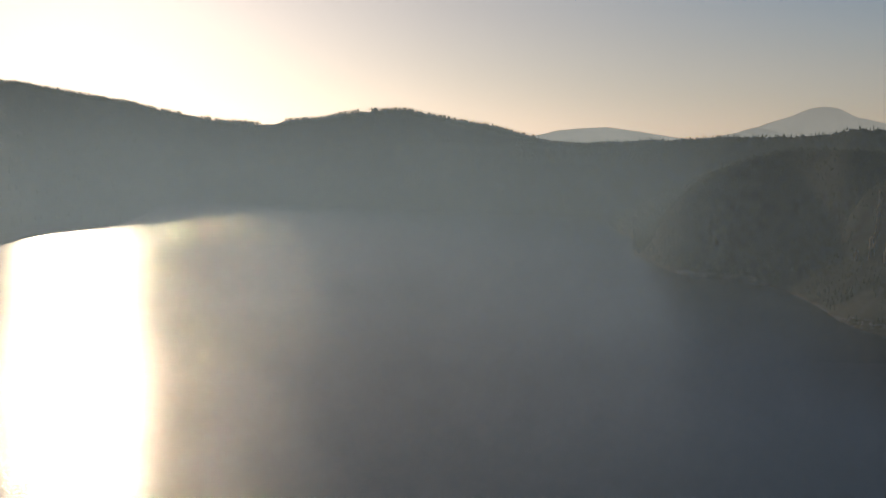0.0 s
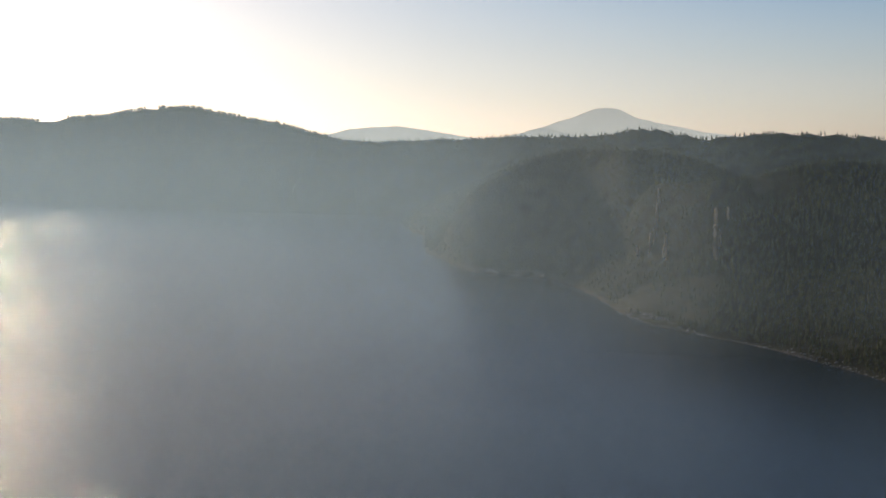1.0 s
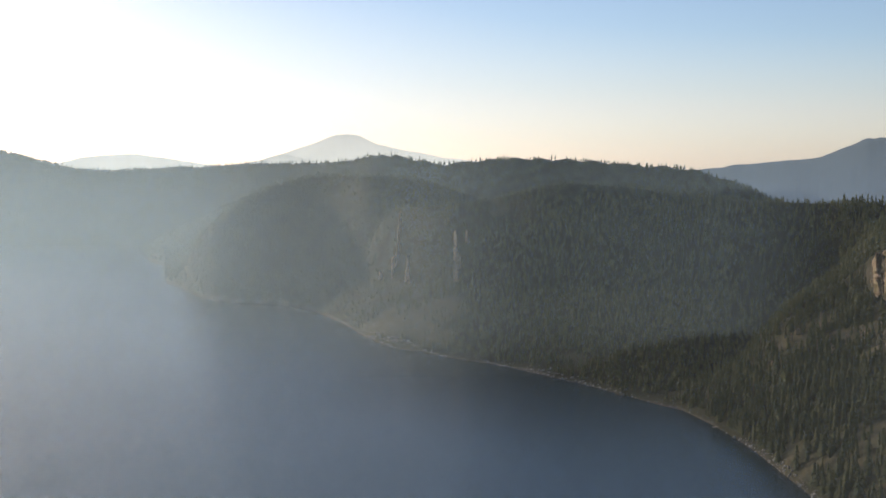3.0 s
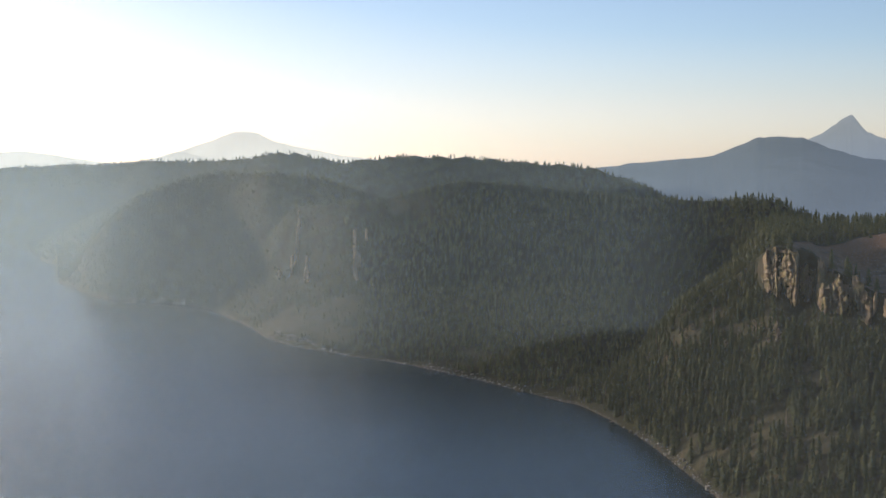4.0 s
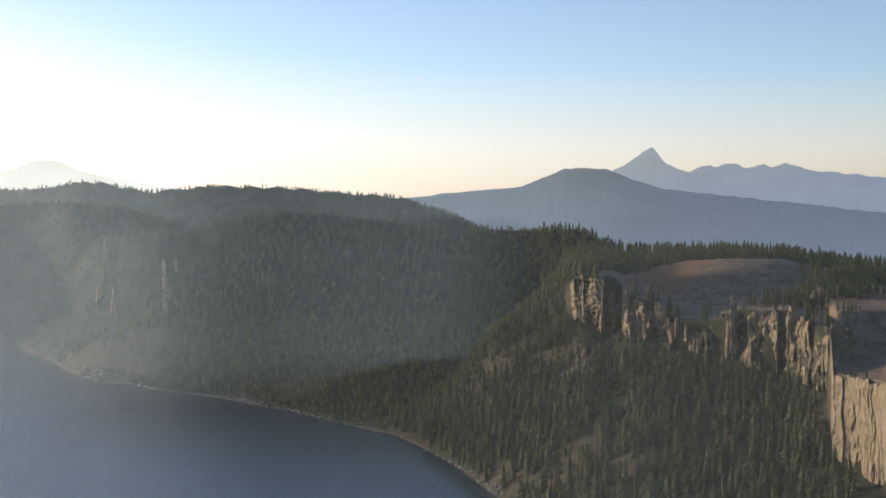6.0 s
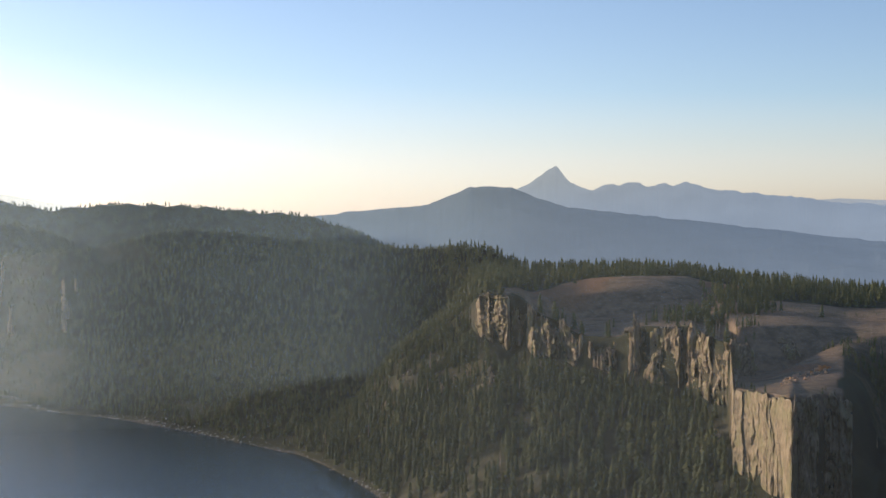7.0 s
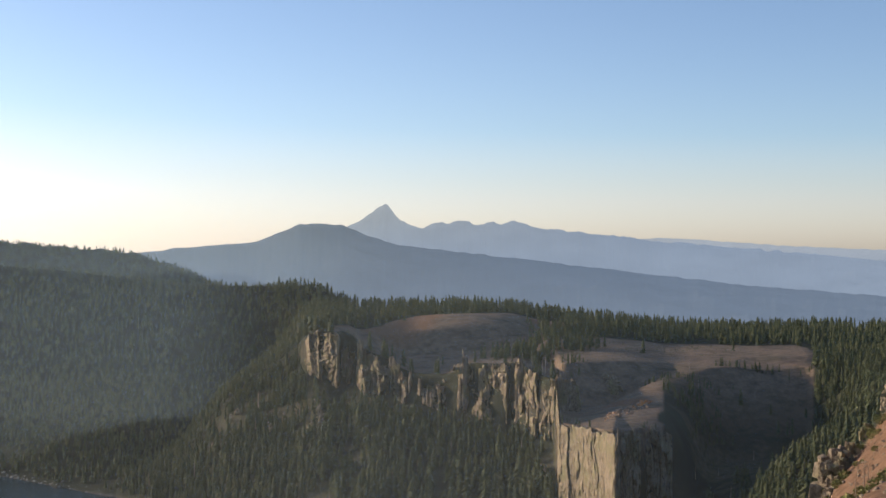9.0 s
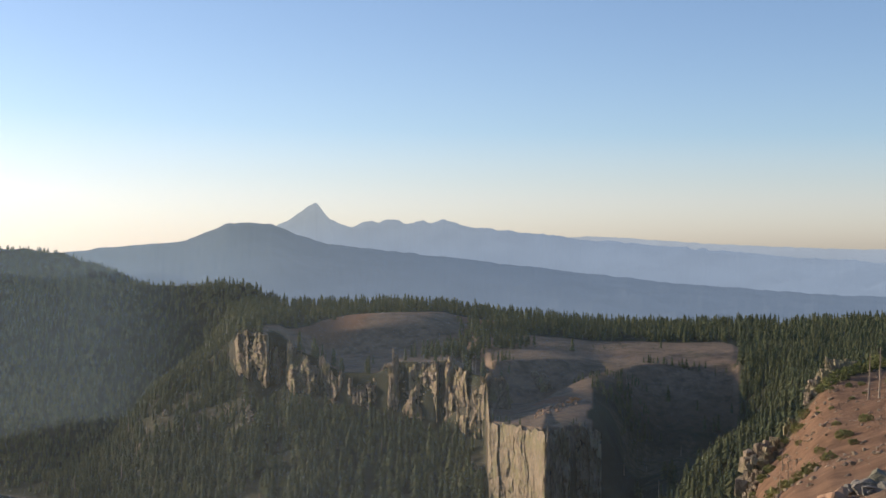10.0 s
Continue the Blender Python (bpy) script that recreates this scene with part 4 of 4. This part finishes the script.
def rockpile(label, rows, seed):
    """Fractured bedrock: jammed angular blocks. Rows of bearing, distance, width, height."""
    g = np.random.default_rng(seed)
    thing = tagged(new("rock_outcrop"), label, "outcrop")
    for az, r, w, h in rows:
        x, y = polar(az, r)
        z = at_ground(x, y)
        lean = g.uniform(0, 6.28)
        for k in range(34):
            up = k / 34
            size = w * g.uniform(0.12, 0.36) * (1 - 0.5 * up)
            spread = 0.42 * w * (1 - 0.55 * up)
            part("rock", BLOCKS[g.integers(0, 8)], thing, M_CRAG,
                 Matrix.LocRotScale((x + g.uniform(-1, 1) * spread, y + g.uniform(-1, 1) * spread, z + 0.75 * h * up - 0.05 * h), Euler((g.normal(0, 0.16), g.normal(0, 0.16), lean + g.normal(0, 0.35))),
                                    (size, size * g.uniform(0.6, 1.1), size * g.uniform(0.8, 1.9))))
    return thing


def on_slope(az, el):
    """How far off the ground first rises to an elevation angle, at a bearing."""
    r = np.arange(900, 2600, 2.0)
    up = np.degrees(np.arctan2(land(r * math.sin(radians(az)), r * math.cos(radians(az))) - EYE, r))
    return float(r[np.argmax(up >= el)])


def outcrops(label, rows, seed):
    """Thin ribs on a wooded slope, sunlight painted into their pale rock: rows of bearing, elevation angle of the foot,
    width, height.
    """
    g = np.random.default_rng(seed)
    thing = tagged(new("rock_outcrop"), label, "outcrop")
    for az, el, w, h in rows:
        x, y = polar(az, on_slope(az, el))
        part("rock_pillar", RIBS[g.integers(0, len(RIBS))], thing, M_RIB,
             Matrix.LocRotScale((x, y, at_ground(x, y, 3)), Euler((0, 0, g.uniform(0, 6.28))), (w, w * g.uniform(0.7, 1.2), h + 3)))
    return thing


outcrops("thin rock ribs painted sunlit-pale on the shaded cape's wall", [(-11.0, -2.75, 2.2, 14), (-10.96, -2.95, 2.2, 10), (-11.04, -3.3, 2.6, 12), (-11.05, -3.75, 2.4, 16), (-11.08, -4.1, 2.8, 14), (-11.15, -4.5, 2.4, 13), (-11.32, -4.85, 3.0, 16),
          (-11.36, -5.1, 2.2, 10), (-10.66, -5.2, 3.0, 24), (-10.74, -5.3, 2.4, 12), (-10.6, -5.35, 2.6, 10), (-11.9, -5.2, 3.0, 8)], 211)
outcrops("rock ribs painted sunlit-pale on the shaded cape's wall", [(-8.47, -3.6, 3.0, 14), (-8.42, -3.9, 2.4, 16), (-8.45, -4.3, 4.0, 12), (-8.38, -4.45, 4.4, 10), (-8.42, -4.8, 3.6, 18), (-8.45, -5.15, 3.2, 16), (-8.38, -5.35, 2.6, 10), (-8.25, -4.7, 2.4, 12), (-7.92, -3.55, 2.4, 13)], 212)
rockpile("small rock pinnacles on the wooded ridge below the cliff", [(6.6, 900, 4, 9), (6.9, 905, 5, 7), (7.6, 880, 4, 7), (8.2, 860, 5, 9), (8.4, 850, 4, 8), (9.0, 850, 4, 10), (9.6, 850, 5, 12), (9.7, 845, 4, 9), (10.3, 820, 4, 9), (5.8, 890, 3, 6)], 213)
rockpile("pale broken ribs on the slope below the cliff", [(10.35, 838, 4, 9), (10.6, 822, 5, 12), (10.7, 816, 4, 9), (9.9, 840, 4, 7), (13.95, 700, 4, 6), (14.15, 696, 4, 5), (20.8, 640, 5, 6), (20.95, 628, 4, 5), (12.9, 815, 4, 7), (14.1, 800, 5, 7)], 217)
rockpile("weathered grey rock knob on the plateau", [(24.0, 772, 7, 7), (23.8, 776, 6, 5), (24.2, 776, 6, 5), (24.05, 780, 7, 7), (23.6, 782, 6, 3)], 214)
rockpile("broken rock outcrop on the edge of the near spur", [(36.55, 213, 2.6, 4.0), (36.75, 216, 3.2, 3.0), (36.9, 219, 3.5, 2.4), (37.2, 222, 4, 2.2), (37.5, 226, 4, 2.0), (36.35, 209, 3, 2.2), (36.1, 206, 3.5, 2.4), (35.9, 203, 3, 2.6), (36.0, 199, 3, 1.8), (35.75, 198, 2.6, 2.2)], 215)
rockpile("pale rock outcrop at the foot of the near spur", [(33.5, 168, 3.5, 4), (33.35, 165, 3, 3), (33.7, 170, 3, 3), (33.9, 168, 2.6, 2.4), (33.2, 160, 3, 3), (33.6, 160, 2.5, 2.4), (35.0, 189, 2.2, 2.6), (33.45, 164, 5, 5), (33.85, 170, 5, 4), (33.25, 158, 4.5, 4), (34.25, 176, 4, 3), (33.1, 152, 4, 4)], 216)


# ---- boulders ----
def boulders(rows, mat, label, seed, group, close=False):
    meshes = [rugged_mesh(seed + k) if close else boulder_mesh(seed + k) for k in range(6)]
    for me in meshes:
        me.materials.append(mat)
    g = np.random.default_rng(seed)
    for az, r, size in rows:
        x, y = polar(az, r)
        ob = new("boulder", meshes[g.integers(0, 6)])
        ob.matrix_basis = Matrix.LocRotScale((x, y, at_ground(x, y) + 0.12 * size), Euler(g.uniform(0, 0.4, 3) + np.array([0, 0, g.uniform(0, 6)])),
                                             Vector((1, g.uniform(0.6, 1), g.uniform(0.55, 0.9))) * size)
        tagged(ob, label, "boulder", group)


g = np.random.default_rng(301)
boulders([(36.3 + 3 * u - 2.6 * v, 150 + 50 * u - 10 * v, s) for u, v, s in zip(g.uniform(0, 1, 46), g.uniform(0, 1, 46), 0.25 + 0.7 * g.random(46) ** 3)], M_BOULDER,
         "small angular grey-brown rock lying on the scree", 310, "rocks on the scree slope")
boulders([(37.75, 38.6, 0.7), (38.15, 38, 0.9), (38.6, 38.5, 1.0), (39.1, 39, 0.9), (37.4, 38, 0.5), (38.4, 37, 0.7), (38.9, 37.4, 0.6)] + [(37.2 + 2.2 * u, 37 + 6 * v, s) for u, v, s in zip(g.uniform(0, 1, 26), g.uniform(0, 1, 26), 0.12 + 0.3 * g.random(26) ** 2)], M_LICHEN,
         "grey lichen-spotted rock close by on the rim", 320, "rocks close by", True)
boulders([(38.85, 42.5, 1.1), (39.3, 43, 1.0), (36.25, 36.6, 0.7), (36.7, 36.5, 0.9), (37.1, 36.8, 0.7)], M_PINK, "flat pinkish rock slab on the rim", 330, "pink slabs", True)
boulders([(25.35, 672, 4.4), (25.5, 676, 3.6), (25.2, 668, 3.4), (25.6, 680, 3.0), (25.3, 678, 3.2), (24.9, 660, 2.6)], M_ORANGE, "bright orange rock on the buttress top", 340, "orange rocks")
boulders([(23.6 + 1.9 * u, 618 + 55 * u + 12 * v, s) for u, v, s in zip(g.uniform(0, 1, 84), g.uniform(-1.6, 1.2, 84), 0.7 + 2.4 * g.random(84) ** 2.5)], M_PINK,
         "pinkish-brown boulder on the buttress top", 350, "boulders on the buttress")
boulders([(g.uniform(13, 20), g.uniform(960, 1110), g.uniform(0.8, 1.6)) for _ in range(14)], M_GREY, "pale boulder on the pumice slope", 360, "boulders on the pumice")

boulders([(19.9 + 2.6 * u, 770 - 40 * u + 60 * v, s) for u, v, s in zip(g.uniform(0, 1, 30), g.uniform(0, 1, 30), 0.9 + 1.7 * g.random(30) ** 2)], M_BOULDER,
         "weathered brown rock on the plateau's rim", 365, "rocks along the plateau rim")
SHORE = [(-22.5, 2570), (-21.2, 1965), (-20.3, 1712), (-16.4, 1640), (-12.9, 1310), (-8.3, 1134), (-6, 1100), (0.1, 945), (4.9, 800), (7.5, 692), (9.5, 610)]
pebble = [boulder_mesh(370 + k) for k in range(4)]
pebble = [(np.array([v.co[:] for v in m.vertices]), np.array([p.vertices[:] for p in m.polygons if len(p.vertices) == 3])) for m in pebble]
paz = rng.uniform(-22.4, 9.4, 2400)
pr = np.interp(paz, [p[0] for p in SHORE], [p[1] for p in SHORE]) + rng.normal(6, 7, 2400)
px, py = pr * np.sin(np.radians(paz)), pr * np.cos(np.radians(paz))
pz = land(px, py)
keep = (pz > -0.3) & (pz < 7)
pp = np.stack([px, py, pz], -1)[keep]
scatter(pebble, pp, 0.5 + 2.0 * rng.random(len(pp)) ** 4, rng.uniform(0.9, 1.4, len(pp)), "shore_rocks", M_GREY, "pale boulders and driftwood-grey stones along the waterline", "rocks")

saz, sr = rng.uniform(32.8, 41, 3000), np.sqrt(rng.uniform(60 ** 2, 235 ** 2, 3000))
sx, sy = sr * np.sin(np.radians(saz)), sr * np.cos(np.radians(saz))
ss = np.stack([sx, sy, land(sx, sy)], -1)
scatter(pebble, ss, 0.06 + 0.42 * rng.random(len(ss)) ** 5, rng.uniform(0.9, 1.5, len(ss)), "scree_stones", M_BOULDER, "small brown stones strewn over the scree", "stones")

# ---- shrubs, dead and single trees ----
def leafy(seed, n=420):
    """A low shrub of small leaf clumps, width 1."""
    g = np.random.default_rng(seed)
    v, f = [], []
    for k in range(n):
        d = g.normal(0, 1, 3)
        d /= np.linalg.norm(d)
        c = d * np.array([0.5, 0.5, 0.38]) * g.uniform(0.55, 1.05) + np.array([0, 0, 0.3])
        u, w = g.normal(0, 1, 3), g.normal(0, 1, 3)
        k0 = len(v)
        s_ = 0.088
        v += [c + u * s_ * 0.6, c + w * s_ * 0.6, c - u * s_ * 0.4 + d * 0.06]
        f.append((k0, k0 + 1, k0 + 2))
    return np.array(v), np.array(f)


SHRUBS = [mesh_of("shrub", *leafy(400 + k)) for k in range(4)]
for me in SHRUBS:
    me.materials.append(M_SHRUB)
for az, r, w in [(35.6, 185, 3.2), (35.2, 182, 2.6), (34.6, 178, 3.0), (36.3, 195, 3.0), (36.6, 200, 3.6), (37.0, 204, 4.2), (37.4, 208, 3.4), (37.9, 212, 4.4), (38.4, 216, 3.8), (38.8, 220, 4.2),
                 (38.1, 150, 2.2), (37.2, 142, 2.6), (36.6, 128, 2.4), (36.2, 138, 1.8), (35.4, 120, 2.6), (35.9, 112, 2.8), (34.7, 132, 2.0), (34.1, 160, 2.6), (33.8, 155, 2.4), (34.4, 118, 3.0),
                 (35.1, 108, 2.6), (36.9, 152, 1.5), (37.6, 134, 1.4), (38.6, 230, 4.5), (37.1, 228, 4.0), (36.2, 211, 3.0)] + [(float(a), float(np.interp(a, [33.3, 35, 37, 39, 41], [140, 158, 172, 180, 190]) + d), float(w)) for a, d, w in zip(g.uniform(33.4, 40.5, 50), g.uniform(0, 45, 50), g.uniform(0.8, 2.2, 50))]:
    x, y = polar(az, r)
    ob = new("shrub", SHRUBS[int(r) % 4])
    ob.matrix_basis = Matrix.LocRotScale((x, y, at_ground(x, y, 0.1)), Euler((0, 0, az * 7)), (0.75 * w, 0.7 * w, 0.6 * w))
    tagged(ob, "low olive-green shrub growing on the scree", "shrub", "shrubs on the spur")


def trunk_mesh(name, seed, sides=6, levels=5, stubs=0):
    g = np.random.default_rng(seed)
    v, f = [], []
    off = np.cumsum(g.normal(0, 0.006, (levels, 2)), axis=0)
    for l in range(levels):
        h = l / (levels - 1)
        for k in range(sides):
            a = 2 * math.pi * k / sides
            q = 0.03 * (1 - 0.8 * h)
            v.append((off[l, 0] + q * math.cos(a), off[l, 1] + q * math.sin(a), h))
    for l in range(levels - 1):
        for k in range(sides):
            a, b = l * sides + k, l * sides + (k + 1) % sides
            f += [(a, b, b + sides), (a, b + sides, a + sides)]
    for k in range(stubs):
        h, a, L = g.uniform(0.3, 0.97), g.uniform(0, 6.28), g.uniform(0.02, 0.05)
        k0 = len(v)
        c, s_ = math.cos(a), math.sin(a)
        v += [(0, 0, h + 0.008), (0, 0, h - 0.008), (L * c, L * s_, h - 0.02), (L * c + 0.004 * s_, L * s_ - 0.004 * c, h - 0.01)]
        f += [(k0, k0 + 1, k0 + 2), (k0, k0 + 2, k0 + 3)]
    return mesh_of(name, np.array(v), np.array(f))


SNAGS = [trunk_mesh("dead_tree", 500 + k, stubs=14) for k in range(4)]
for me in SNAGS:
    me.materials.append(M_DEAD)
snag_rows = [(38.2, 172, 6.2), (38.65, 174, 6.8), (34.6, 150, 3.0), (35.0, 128, 3.0), (34.85, 130, 3.4), (34.5, 128, 2.6), (29.2, 545, 9), (34.9, 430, 8)]
g = np.random.default_rng(511)
snag_rows += [(g.uniform(27, 34), g.uniform(620, 800), g.uniform(3.5, 6.5)) for _ in range(16)] + [(g.uniform(0, 8), g.uniform(840, 940), g.uniform(8, 13)) for _ in range(22)] + [(g.uniform(9, 21), g.uniform(560, 800), g.uniform(6, 11)) for _ in range(22)]
for k, (az, r, h) in enumerate(snag_rows):
    x, y = polar(az, r)
    if at_ground(x, y) < 3:
        continue
    ob = new("dead_tree", SNAGS[k % 4])
    ob.matrix_basis = Matrix.LocRotScale((x, y, at_ground(x, y, 0.2)), Euler((0.03 * math.sin(k), 0.04 * math.cos(3 * k), k)), (0.8 * h, 0.8 * h, h))
    tagged(ob, "bare pale-grey dead trunk with broken branch stubs", "dead tree", "dead trees")

g = np.random.default_rng(521)
for k, az in enumerate((3.2, 4.1, 4.8, 5.2, 6.1, 6.9, 7.6, 8.3, -6.5, -9.4)):
    x, y = polar(az, float(np.interp(az, [p[0] for p in SHORE], [p[1] for p in SHORE])) + g.uniform(9, 15))
    h = g.uniform(7, 13)
    ob = new("driftwood_log", SNAGS[k % 4])
    ob.matrix_basis = Matrix.LocRotScale((x, y, max(at_ground(x, y), 0.0) + 0.25), Euler((radians(89), 0, g.uniform(0.6, 2.4))), (1.1 * h, 1.1 * h, h))
    tagged(ob, "bleached driftwood log lying on the stony shore", "log", "driftwood on the shore")

CROWNS = [mesh_of("crown", *conifer(13, 8, 600 + k, sl)) for k, sl in enumerate((1.0, 0.8, 1.15, 0.72, 0.9))]
TRUNKS = [trunk_mesh("trunk", 620 + k) for k in range(2)]
near = np.concatenate([np.array([[*polar(-13.7, 20), at_ground(*polar(-13.7, 20))]]), stand(1100, 28.5, 42, 330, 500, 40, 0.1, 1.4, 87)[:170], stand(300, 30.5, 36, 230, 330, 40, 0.0, 2.0, 89)[:40]])
near = np.concatenate([near, stand(260, 6, 22, 470, 600, 40, 0.2, 1.4, 88)[:70]])
for k, (x, y, z) in enumerate(near):
    tree = tagged(new("conifer"), "slender dark green fir on the steep slope", "tree", "firs on the near slope")
    h = float(heights_of(1, 6, 14)[0]) if k else 174.2 - z
    w = h * float(rng.uniform(0.8, 1.25))
    tree.matrix_basis = Matrix.LocRotScale((x, y, z), Euler((0, 0, k)), (w, w, h))
    part("trunk", TRUNKS[k % 2], tree, M_BARK)
    part("crown", CROWNS[k % 5], tree, M_NEEDLES)
